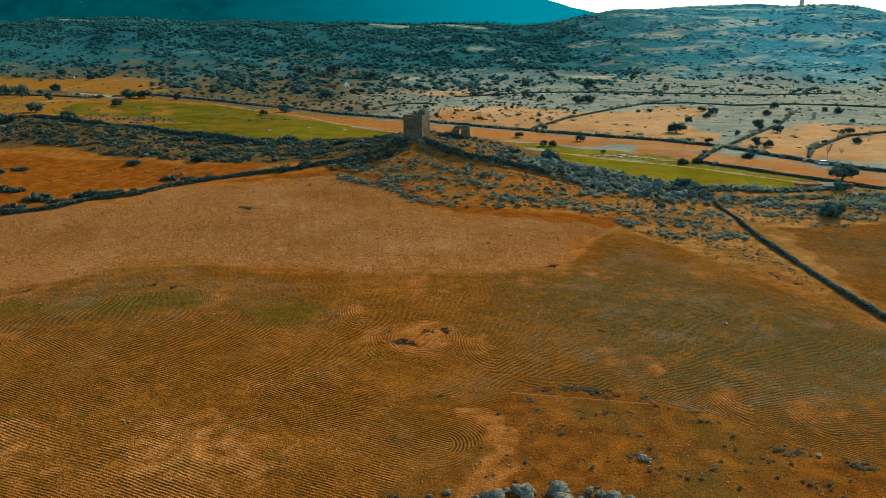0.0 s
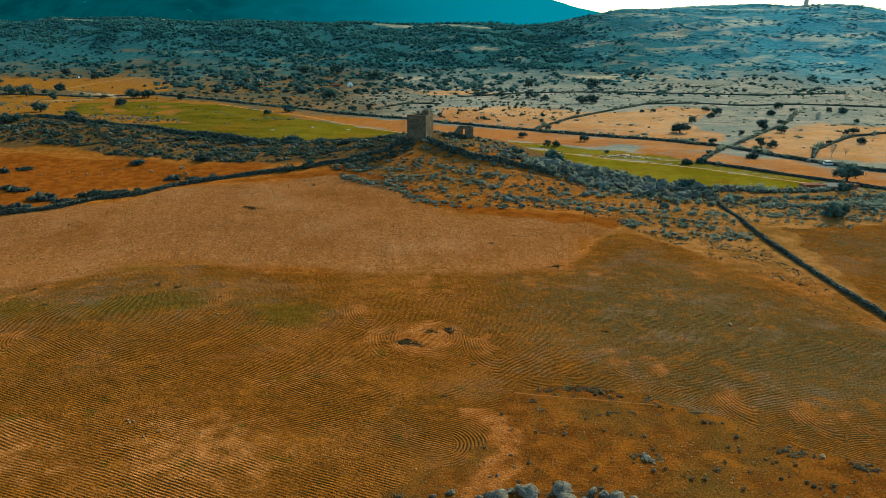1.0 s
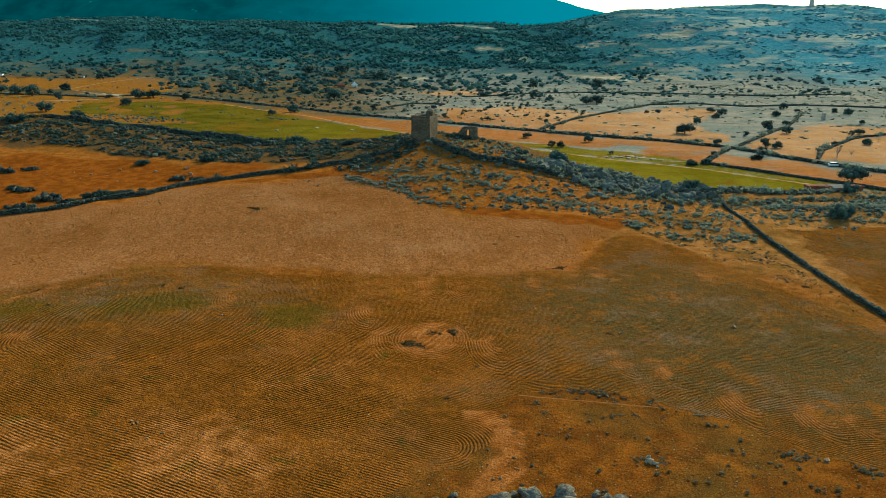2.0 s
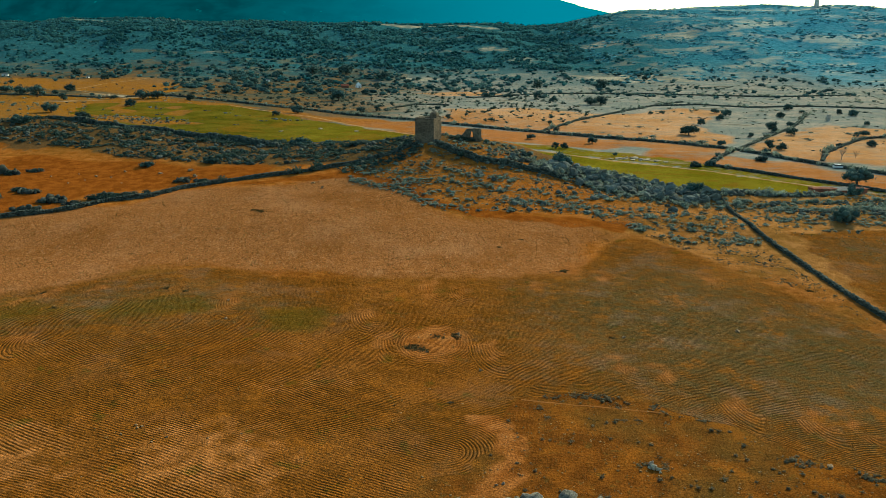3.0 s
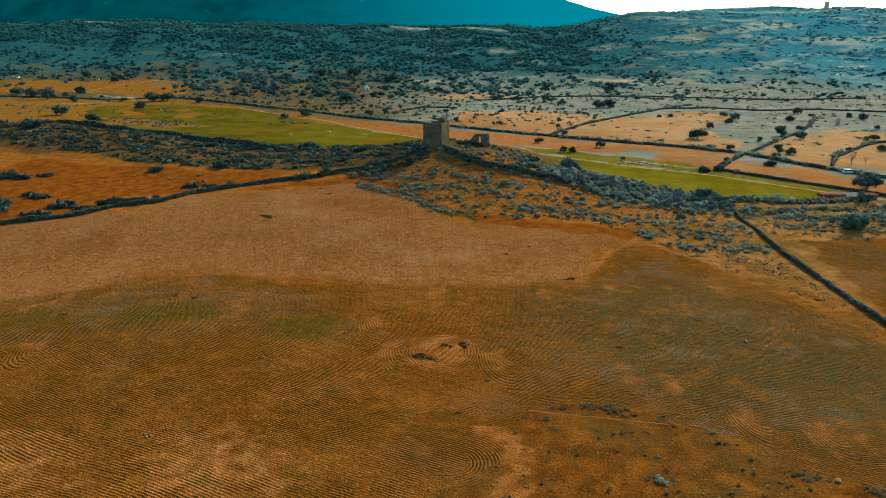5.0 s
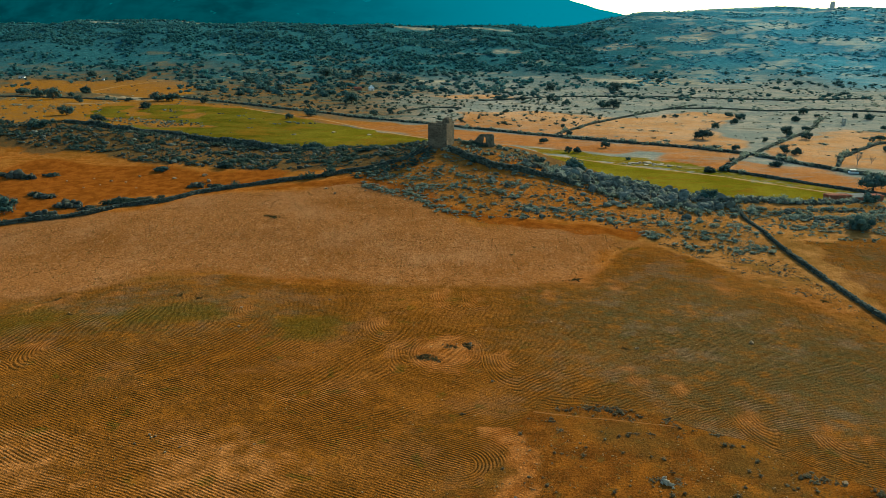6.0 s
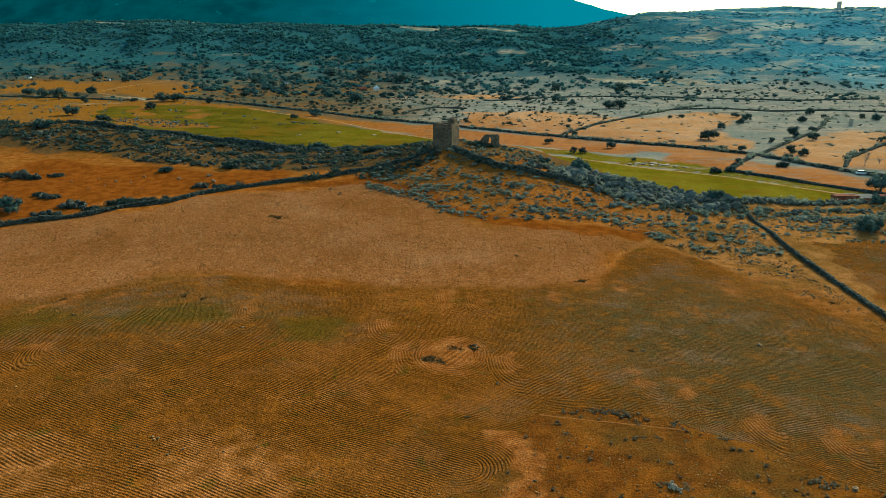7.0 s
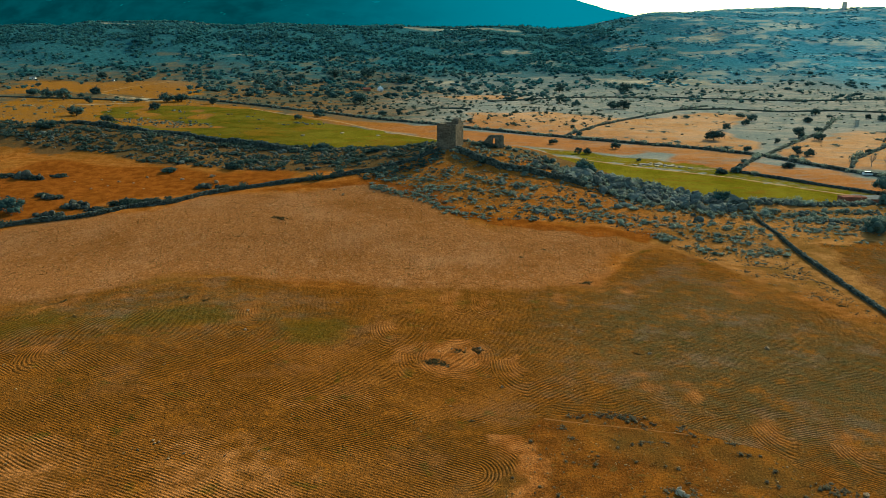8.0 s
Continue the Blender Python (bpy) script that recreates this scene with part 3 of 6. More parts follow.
LUSH_LANDS = [[(-69, 109), (-63, 111.4), (-46, 108), (-36, 105), (-44, 101), (-52, 96.6), (-66, 96)], [(-28.6, 105), (-19, 105), (-18, 96), (-25, 95)]]
STRAW_LANDS = [[(-34, 66), (-30, 73), (-19, 70), (-14, 61), (-20, 57), (-30, 57)], [(-50, 77), (-38, 72), (-32, 59), (-45, 58), (-58, 70)], [(-20, 86), (-9, 84), (-10, 78), (-24, 79)]]
# headlands and turning places of the plough: centre, half width
TURNS = [(-12.7, 101, 2.2), (-8.8, 91.3, 2.2), (4.4, 89, 2.1), (20.4, 84.6, 1.5), (25, 82.4, 1.6), (30.7, 74.5, 1.7), (37.3, 70.5, 1.7), (41.4, 68.9, 1.2), (-56.4, 91, 1.9), (-64.8, 105.7, 1.2)]
TURNS += [(-61.8, 109.2, 1.7), (-55.5, 112.2, 1.8), (-33.5, 106.6, 2.3), (-3.7, 113.2, 2.3), (1.1, 111.9, 1.7), (13, 113.7, 1.4), (24.8, 120, 2), (20.1, 122.8, 2.4), (41.6, 118.8, 2), (-29.4, 122.2, 1.7)]


def line_distance(x, y, line):
    """How far points lie from a broken line."""
    best = np.full(x.shape, 1e9)
    for (ax, ay), (bx, by) in zip(line[:-1], line[1:]):
        ux, uy = bx - ax, by - ay
        t = np.clip(((x - ax) * ux + (y - ay) * uy) / (ux * ux + uy * uy), 0, 1)
        best = np.minimum(best, np.hypot(x - ax - t * ux, y - ay - t * uy))
    return best


def inside(x, y, ring):
    odd = np.zeros(x.shape, bool)
    for (ax, ay), (bx, by) in zip(ring, ring[1:] + ring[:1]):
        if ay != by:
            odd ^= ((ay > y) != (by > y)) & (x < (bx - ax) * (y - ay) / (by - ay) + ax)
    return odd


def cover(x, y, ring, soft=1.5, ragged=0.0):
    """1 inside a ring, 0 outside, with a soft and ragged edge."""
    out = np.zeros(x.shape)
    xs, ys = [p[0] for p in ring], [p[1] for p in ring]
    m = 3 * soft + 2 * ragged + 1
    near = (x > min(xs) - m) & (x < max(xs) + m) & (y > min(ys) - m) & (y < max(ys) + m)
    px, py = x[near], y[near]
    d = line_distance(px, py, ring + ring[:1]) * np.where(inside(px, py, ring), 1, -1)
    if ragged:
        d = d + ragged * lumps(px, py, ragged * 9, 31)
    out[near] = sstep(-soft, soft, d)
    return out


def furrows(x, y):
    """The running distance across the furrows in three layers (straight runs, long bends, turning places), how much the upper two count, and where the earth lies bare."""
    bare = np.zeros(x.shape)
    shake = 0.35 * lumps(x, y, 2.6, 23)
    px, py = -1.0, 65.5
    across, ahead = ((y - py) + 0.5 * (x - px)) / 1.12, ((x - px) - 0.5 * (y - py)) / 1.12
    across = across - 0.2 * np.maximum(x - 6, 0) * sstep(6, 30, x)
    reach = np.hypot(x - px, y - py)
    straight = across + (1.3 * lumps(x, y, 60, 21) + 0.55 * lumps(x, y, 17, 22)) * sstep(7, 20, reach)
    # long bends: round the near headland, along the edge of the turf, round the stone clump
    bend_m = sstep(-0.5, 0.7, ahead + shake) * sstep(7.0, 5.6, reach + shake) * sstep(1.4, 2.4, reach)
    edge = line_distance(x, y, NEAR_EDGE)
    edge_m = sstep(3.8, 2.4, edge + shake) * sstep(7, 9, x)
    ring = np.hypot((x + 2.6) / 1.15, (y - 92.4) / 1.5)
    ring_m = sstep(5.4, 4.2, ring + 2 * shake) * sstep(2.0, 2.9, ring)
    bends = np.where(ring < 7, ring, np.where(edge_m > bend_m, edge, reach))
    bends_m = np.maximum.reduce([bend_m, edge_m, ring_m])
    bare = np.maximum(bare, sstep(2.6, 0.4, np.abs(np.hypot(x - px, (y - py) * 0.8) + 2 * shake - 6.6)) * sstep(px, px + 4, x) * (y < 73) * (y > 54))
    bare = np.maximum(bare, sstep(5.8, 2.2, ring + 2.2 * shake) * 0.95)
    # turning places: quarter circles that swing out of the straight furrows
    turns, turns_m = np.zeros(x.shape), np.zeros(x.shape)
    for k, (cx, cy, r) in enumerate(TURNS):
        mx, my, stretch = cx + 0.9 * r, cy + 1.1 * r, (2.0, 2.5, 2.2)[k % 3]
        d = np.hypot(x - mx, (y - my) / stretch)
        far_k = (1.9, 1.6, 2.1)[k % 3] * r
        m = sstep(far_k + 0.5, far_k - 0.6, d + 1.5 * shake) * sstep(0.4, -0.7, x - mx + 2 * shake) * sstep(0.7, -1.2, y - my + 3 * shake) * sstep(0.2 * r, 0.6 * r, d)
        turns, turns_m = np.where(m > turns_m, d, turns), np.maximum(turns_m, m)
        turns = np.where((turns_m == 0) & (d < 2 * far_k), d, turns)
        bare = np.maximum(bare, 0.62 * sstep(1.6 * r, 0.2 * r, np.hypot(x - cx, (y - cy - 0.5 * r) / stretch) + 2.5 * shake))
    return straight, bends, bends_m, turns, turns_m, bare


def steps(*runs):
    """Grid lines: runs of (start, end, spacing)."""
    out = [runs[0][0]]
    for a, b, s in runs:
        n = max(1, round((b - a) / s))
        out += list(a + (b - a) * (np.arange(n) + 1) / n)
    return np.array(out, float)


def raw_mesh(name, verts, faces, material, smooth=False):
    """A mesh from an array of points and an array of triangles or quads."""
    me = bpy.data.meshes.new(name)
    faces = np.ascontiguousarray(faces, np.int32)
    k = faces.shape[1]
    me.vertices.add(len(verts))
    me.vertices.foreach_set("co", np.ascontiguousarray(verts, np.float32).ravel())
    me.loops.add(faces.size)
    me.loops.foreach_set("vertex_index", faces.ravel())
    me.polygons.add(len(faces))
    me.polygons.foreach_set("loop_start", np.arange(0, faces.size, k, dtype=np.int32))
    if smooth:
        me.polygons.foreach_set("use_smooth", np.ones(len(faces), bool))
    me.materials.append(material)
    me.update(calc_edges=True)
    me.validate()
    return me


def grid_faces(rows, cols):
    i = (np.arange(rows - 1)[:, None] * cols + np.arange(cols - 1)[None]).ravel()
    return np.stack([i, i + 1, i + cols + 1, i + cols], 1)


def build_ground():
    gx = steps((-4000, -1600, 300), (-1600, -700, 50), (-700, -220, 9), (-220, -75, 2.8), (-75, -42, 0.9), (-42, 42, 0.62), (42, 75, 0.9), (75, 220, 2.8), (220, 700, 9), (700, 1600, 50), (1600, 4000, 300))
    gy = steps((-3000, -300, 300), (-300, -40, 20), (-40, 42, 2.5), (42, 100, 0.47), (100, 126, 0.62), (126, 205, 1.15), (205, 470, 2.8), (470, 1250, 8), (1250, 2000, 40), (2000, 4600, 300))
    x, y = [a.ravel() for a in np.meshgrid(gx, gy)]
    z = height(x, y)
    tilled = np.maximum(cover(x, y, PLOUGHED, 5, 4) * (1 - cover(x, y, NEAR_TURF, 0.9, 0.8)), 0.8 * cover(x, y, PLOUGHED_EAST, 3.0, 1.5))
    straight, bends, bends_m, turns, turns_m, bare = furrows(x, y)
    z = z + 0.05 * lumps(x, y, 3.1, 12) * sstep(250, 150, y) * (y > 0)
    me = raw_mesh("ground", np.stack([x, y, z], 1), grid_faces(len(gy), len(gx)), M_GROUND, True)
    many = len(x)
    a, b = np.zeros((many, 4), np.float32), np.zeros((many, 4), np.float32)
    a[:, 0], a[:, 1] = tilled, cover(x, y, STUBBLE, 5, 4)
    stony = np.maximum(cover(x, y, STONY_WEST, 8, 6), 0.85 * cover(x, y, GREEN_WEST, 3, 3) * sstep(0.1, 0.5, lumps(x, y, 30, 41)) * sstep(-115, -165, x))
    a[:, 2] = np.maximum.reduce([cover(x, y, GREEN_WEST, 3, 3), cover(x, y, GREEN_EAST, 2, 1.5), 0.62 * cover(x, y, GRASS_YELLOW, 3, 3), 0.58 * cover(x, y, GRASS_STRIP, 1.2, 0.8)]) * (1 - 0.95 * stony)
    for ring in WARM_LANDS:
        a[:, 3] = np.maximum(a[:, 3], cover(x, y, ring, 6, 4))
    for ring, much in zip(SCRUB_LANDS, (0.72, 0.36, 0.7, 0.42, 0.34)):
        b[:, 1] = np.maximum(b[:, 1], much * cover(x, y, ring, 5, 3))
    b[:, 1] = b[:, 1] * (1 - cover(x, y, RED_LANDS[0], 3, 2))
    a[:, 3] = np.maximum(a[:, 3], 0.95 * stony)
    b[:, 2] = np.maximum(bare, 0.2 * cover(x, y, PLOUGHED_EAST, 5, 4))
    for ring, much in zip(WARM_LANDS[:3], (0.35, 0.6, 0.5)):
        b[:, 2] = np.maximum(b[:, 2], much * cover(x, y, ring, 6, 4))
    for ring in PALE_LANDS:
        b[:, 0] = np.maximum(b[:, 0], 0.55 * cover(x, y, ring, 9, 7))
    for ring, much in zip(WEEDS, (0.6, 0.6, 0.68)):
        b[:, 3] = np.maximum(b[:, 3], much * cover(x, y, ring, 22, 9))
    for name, data in (("cover_a", a), ("cover_b", b)):
        me.attributes.new(name, "FLOAT_COLOR", "POINT").data.foreach_set("color", data.ravel())
    lush, strawy = np.zeros(many), np.zeros(many)
    for ring in LUSH_LANDS:
        lush = np.maximum(lush, cover(x, y, ring, 6, 4))
    for ring in STRAW_LANDS:
        strawy = np.maximum(strawy, 0.7 * cover(x, y, ring, 7, 4))
    crest = 222 + 18 * sstep(-40, -130, x) - 52 * sstep(8, 62, x)
    # heath: how much the eastern hill takes the paler haze-tinted colours
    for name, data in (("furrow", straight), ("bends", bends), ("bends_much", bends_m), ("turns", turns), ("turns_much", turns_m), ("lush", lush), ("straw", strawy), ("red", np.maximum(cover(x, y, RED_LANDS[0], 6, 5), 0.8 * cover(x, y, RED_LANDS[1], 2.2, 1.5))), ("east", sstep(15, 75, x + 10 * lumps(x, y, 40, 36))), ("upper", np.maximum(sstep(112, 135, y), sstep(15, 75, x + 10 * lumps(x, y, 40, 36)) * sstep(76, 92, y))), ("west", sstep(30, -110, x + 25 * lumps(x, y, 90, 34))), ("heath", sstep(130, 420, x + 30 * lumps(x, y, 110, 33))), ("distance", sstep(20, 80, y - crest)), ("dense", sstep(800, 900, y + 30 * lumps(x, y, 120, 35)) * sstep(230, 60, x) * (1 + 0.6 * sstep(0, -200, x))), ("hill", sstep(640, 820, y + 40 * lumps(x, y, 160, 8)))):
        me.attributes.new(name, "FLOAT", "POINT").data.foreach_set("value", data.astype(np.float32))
    return tagged(new("ground", me), "orange ploughed fields, dry pasture and green meadow", "ground", kind="structure")


build_ground()


def strip(line, wide, material, name, label, category, lift=1.0):
    """A worn track lying on the ground."""
    pts = along(line, 1.2)
    verts = []
    for n, (x, y, a) in enumerate(pts):
        w = wide * (1 + 0.25 * float(lumps(x, y, 9, 61)))
        x, y = x + 0.25 * wide * float(lumps(x, y, 25, 62)), y + 0.25 * wide * float(lumps(x, y, 25, 63))
        for off in (-0.5, 0.0, 0.5):
            px, py = x - math.sin(a) * off * w, y + math.cos(a) * off * w
            verts.append((px, py, float(height(px, py)) + 0.05 * float(lumps(px, py, 3.1, 12)) + (0.08 if off == 0 else 0.03) * lift))
    ob = new(name, raw_mesh(name, np.array(verts), grid_faces(len(pts), 3), material))
    return tagged(ob, label, category, kind="structure")


def along(line, gap):
    """Points at even steps along a broken line, with its heading."""
    out, left = [], 0.0
    for (ax, ay), (bx, by) in zip(line[:-1], line[1:]):
        d = math.hypot(bx - ax, by - ay)
        t = left
        while t < d:
            out.append((ax + (bx - ax) * t / d, ay + (by - ay) * t / d, math.atan2(by - ay, bx - ax)))
            t += gap
        left = t - d
    return out


for line in TRACKS:
    strip(line, 1.3, M_TRACK, "dirt_track", "pale dirt track through the valley", "track")
strip(FOOTPATH, 0.2, M_FOOTPATH, "footpath", "narrow trodden path across orange turf", "path", 0.3)


def build_mountain():
    """The range behind the hills, blue with painted haze."""
    gx, rows = np.linspace(-4200, 4200, 240), 26
    top = np.interp(gx, [-4200, -2500, -1200, -300, 150, 450, 640, 760, 900, 1500, 4200], [330, 430, 420, 360, 300, 215, 168, 140, 110, 60, 30])
    top = top + 7 * lumps(gx, gx * 0, 420, 14) + 2.5 * lumps(gx, gx * 0, 90, 15)
    verts = []
    for k in range(rows):
        s = k / (rows - 1)
        verts.append(np.stack([gx, 3300 + 900 * s + 60 * lumps(gx, gx * 0 + s * 900, 500, 16) * (1 - s), -20 + (top + 20) * (s ** 1.2) + 10 * lumps(gx, gx * 0 + s * 700, 300, 17) * s * (1 - s)], 1))
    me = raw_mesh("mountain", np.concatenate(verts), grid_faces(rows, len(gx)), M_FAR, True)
    tagged(new("backdrop", me), "distant hazy blue mountain range behind the hills", "mountain", kind="structure")


build_mountain()

# ---- shapes that repeat ----
def ground_z(x, y):
    return float(height(x, y))


def part(name, bm, material, parent=None, label="", smooth=False):
    """Links a bmesh as one mesh object under a thing or a part."""
    me = bpy.data.meshes.new(name)
    bmesh.ops.recalc_face_normals(bm, faces=bm.faces)
    bm.to_mesh(me)
    bm.free()
    me.materials.append(material)
    if smooth:
        me.polygons.foreach_set("use_smooth", np.ones(len(me.polygons), bool))
    ob = new(name, me)
    if parent:
        ob.parent = parent
    return tagged(ob, label)


def arrays(bm):
    """Points and triangles of a bmesh."""
    bmesh.ops.triangulate(bm, faces=bm.faces)
    bm.verts.ensure_lookup_table()
    v = np.array([p.co[:] for p in bm.verts])
    f = np.array([[p.index for p in t.verts] for t in bm.faces])
    bm.free()
    return v, f


def stone_shape(seed, finer=1, flat=0.7, rough=0.3):
    """A weathered boulder of about one metre, resting on z = 0, sunk a little."""
    rng = random.Random(seed)
    bm = bmesh.new()
    bmesh.ops.create_icosphere(bm, subdivisions=finer, radius=0.5)
    off = Vector((rng.uniform(0, 90), rng.uniform(0, 90), rng.uniform(0, 90)))
    wide, deep = rng.uniform(0.85, 1.25), rng.uniform(0.7, 1.0)
    cuts = [(Vector((rng.uniform(-1, 1), rng.uniform(-1, 1), rng.uniform(-0.4, 1))).normalized(), rng.uniform(0.3, 0.42)) for _ in range(4)]
    for v in bm.verts:
        p = v.co.copy()
        p = p * (1 + rough * noise.noise(p * 2.2 + off) + 0.5 * rough * noise.noise(p * 6 + off))
        for n, d in cuts:
            over = p.dot(n) - d
            if over > 0:
                p -= n * over * 0.8
        v.co = Vector((p.x * wide, p.y * deep, max(p.z * flat + 0.26 * flat, -0.14)))
    return bm


def shrub_shape(seed, lobes=5, leaves=70, size=0.13, core=1.0):
    """A low evergreen shrub of about one metre: lumpy lobes with leaf sprays standing out of them."""
    rng = random.Random(seed)
    vs, fs, n = [], [], 0
    for k in range(lobes):
        a, r = 6.283 * k / lobes + rng.uniform(-0.5, 0.5), rng.uniform(0.08, 0.3) if k else 0.0
        c, s = np.array([r * math.cos(a), r * math.sin(a), rng.uniform(0.16, 0.3)]), rng.uniform(0.2, 0.31)
        bm = bmesh.new()
        bmesh.ops.create_icosphere(bm, subdivisions=1, radius=1.0)
        for v in bm.verts:
            v.co *= s * core * rng.uniform(0.7, 1.3)
            v.co.z *= 0.85
        v, f = arrays(bm)
        vs.append(v + c)
        fs.append(f + n)
        n += len(v)
        for _ in range(leaves // lobes):
            d = np.array([rng.gauss(0, 1), rng.gauss(0, 1), rng.gauss(0.35, 0.8)])
            d = d / np.linalg.norm(d)
            p = c + d * s * rng.uniform(0.85, 1.2)
            q = np.array([[rng.uniform(-1, 1) for _ in range(3)] for _ in range(3)]) * size * rng.uniform(0.5, 1)
            vs.append(p + q + d * size * 0.3)
            fs.append(np.array([[0, 1, 2]]) + n)
            n += 3
    v = np.concatenate(vs)
    v[:, 2] = np.maximum(v[:, 2], -0.04)
    return v, np.concatenate(fs)


def crown_shape(seed, wide=1.0, tall=0.62, clumps=15, leaves=620, base=0.26):
    """An oak's crown one metre across: leafy clumps round a dome with gaps between them."""
    rng = random.Random(seed)
    vs, fs, n = [], [], 0
    centres = []
    for k in range(clumps):
        a, r = k * 2.4 + rng.uniform(-0.4, 0.4), 0.36 * math.sqrt((k + 0.4) / clumps)
        up = base + tall * rng.uniform(0.2, 0.8) * (1 - (r / 0.5) ** 2 * 0.65)
        centres.append((np.array([r * wide * math.cos(a), r * wide * math.sin(a), up]), rng.uniform(0.14, 0.21)))
    for c, s in centres:
        bm = bmesh.new()
        bmesh.ops.create_icosphere(bm, subdivisions=1, radius=1.0)
        for v in bm.verts:
            v.co *= s * 0.72 * rng.uniform(0.65, 1.3)
            v.co.z *= 0.8
        v, f = arrays(bm)
        vs.append(v + c)
        fs.append(f + n)
        n += len(v)
        for _ in range(leaves // clumps):
            d = np.array([rng.gauss(0, 1), rng.gauss(0, 1), rng.gauss(0.15, 0.9)])
            d = d / np.linalg.norm(d)
            p = c + d * s * rng.uniform(0.45, 1.15)
            q = np.array([[rng.uniform(-1, 1) for _ in range(3)] for _ in range(3)]) * 0.036 * rng.uniform(0.6, 1.3)
            vs.append(p + q)
            fs.append(np.array([[0, 1, 2]]) + n)
            n += 3
    return np.concatenate(vs), np.concatenate(fs), centres


def tube(bm, a, b, ra, rb, sides=6):
    """A tapered limb from a to b."""
    a, b = Vector(a), Vector(b)
    turn = (b - a).to_track_quat("Z", "Y").to_matrix()
    rings = []
    for p, r in ((a, ra), (b, rb)):
        rings.append([bm.verts.new(p + turn @ Vector((r * math.cos(6.2832 * k / sides), r * math.sin(6.2832 * k / sides), 0))) for k in range(sides)])
    for k in range(sides):
        bm.faces.new((rings[0][k], rings[0][(k + 1) % sides], rings[1][(k + 1) % sides], rings[1][k]))
    bm.faces.new(rings[1])


def box(bm, lo, hi, m=None):
    """A box from corner to corner."""
    made = bmesh.ops.create_cube(bm, size=1.0, matrix=Matrix.Translation([(a + b) / 2 for a, b in zip(lo, hi)]) @ Matrix.Diagonal([b - a for a, b in zip(lo, hi)] + [1]))
    if m:
        bmesh.ops.transform(bm, matrix=m, verts=made["verts"])
    return made["verts"]


def spread(name, shapes, places, material, label, category, smooth=False, parent=None):
    """Many small things of one kind as one object: places are rows of x, y, z, size, height factor, turn, shape."""
    vs, fs, n = [], [], 0
    for x, y, z, s, h, turn, k in places:
        v, f = shapes[int(k) % len(shapes)]
        c, w = math.cos(turn), math.sin(turn)
        vs.append(np.stack([(v[:, 0] * c - v[:, 1] * w) * s + x, (v[:, 0] * w + v[:, 1] * c) * s + y, v[:, 2] * s * h + z], 1))
        fs.append(f + n)
        n += len(v)
    ob = new(name, raw_mesh(name, np.concatenate(vs), np.concatenate(fs), material, smooth))
    if parent:
        ob.parent = parent
        return tagged(ob, label, kind="stuff")
    return tagged(ob, label, category, kind="stuff")


def sow(rng, ring, count, least, most, shapes, patchy=0.0, grain=14.0, sink=0.0, tall=(0.8, 1.2), small=2.0, clear=(), lie=1.0):
    """Random places inside a ring, thick in patches and thin between them."""
    xs, ys = [p[0] for p in ring], [p[1] for p in ring]
    out, tries = [], 0
    while len(out) < count and tries < 40:
        tries += 1
        x, y = rng.uniform(min(xs), max(xs), 4 * count), rng.uniform(min(ys), max(ys), 4 * count)
        keep = inside(x, y, ring) & (lumps(x / lie, y * lie, grain, 41) + 0.5 * lumps(x / lie, y * lie, grain * 0.35, 42) > rng.uniform(-1.2, 1.2, len(x)) * (1 - patchy) + patchy * 0.25)
        for cx, cy, r in clear:
            keep &= np.hypot(x - cx, y - cy) > r
        x, y = x[keep], y[keep]
        z = height(x, y)
        for k in range(len(x)):
            s = least + (most - least) * rng.uniform() ** small
            out.append((x[k], y[k], z[k] - sink * s, s, rng.uniform(*tall), rng.uniform(0, 6.283), rng.randint(len(shapes))))
    return out[:count]

# ---- the tower on the knoll ----
def masonry_face(rng, origin, along, out, length, tall, stone=0.36, course=0.22, top=None):
    """Rough squared stones over one wall face: arrays of points and triangles."""
    cube_f = np.array([[0, 2, 1], [1, 2, 3], [4, 5, 6], [5, 7, 6], [0, 1, 4], [1, 5, 4], [2, 6, 3], [3, 6, 7], [0, 4, 2], [2, 4, 6], [1, 3, 5], [3, 7, 5]])
    vs, fs, n = [], [], 0
    origin, along, out = np.array(origin, float), np.array(along, float), np.array(out, float)
    up, z = np.array([0, 0, 1.0]), 0.0
    while z < tall - 0.1:
        h = course * rng.uniform(0.8, 1.25)
        a = -rng.uniform(0, 0.3)
        while a < length:
            w = stone * rng.uniform(0.6, 1.5)
            lo, hi = max(a, 0.0), min(a + w, length)
            limit = tall if top is None else top(0.5 * (lo + hi))
            if hi - lo > 0.08 and z + h * 0.6 < limit:
                proud = rng.uniform(0.015, 0.05)
                p = []
                for dz in (0.008, h - 0.008):
                    for da in (lo + 0.008, hi - 0.008):
                        for do in (-0.05, proud):
                            p.append(origin + along * (da + rng.uniform(-0.015, 0.015)) + out * do + up * (z + dz + rng.uniform(-0.01, 0.01)))
                vs.append(np.array(p)[[0, 1, 2, 3, 4, 5, 6, 7]])
                fs.append(cube_f + n)
                n += 8
            a += w
        z += h
    return np.concatenate(vs), np.concatenate(fs)


def join_arrays(parts):
    vs, fs, n = [], [], 0
    for v, f in parts:
        vs.append(v)
        fs.append(f + n)
        n += len(v)
    return np.concatenate(vs), np.concatenate(fs)


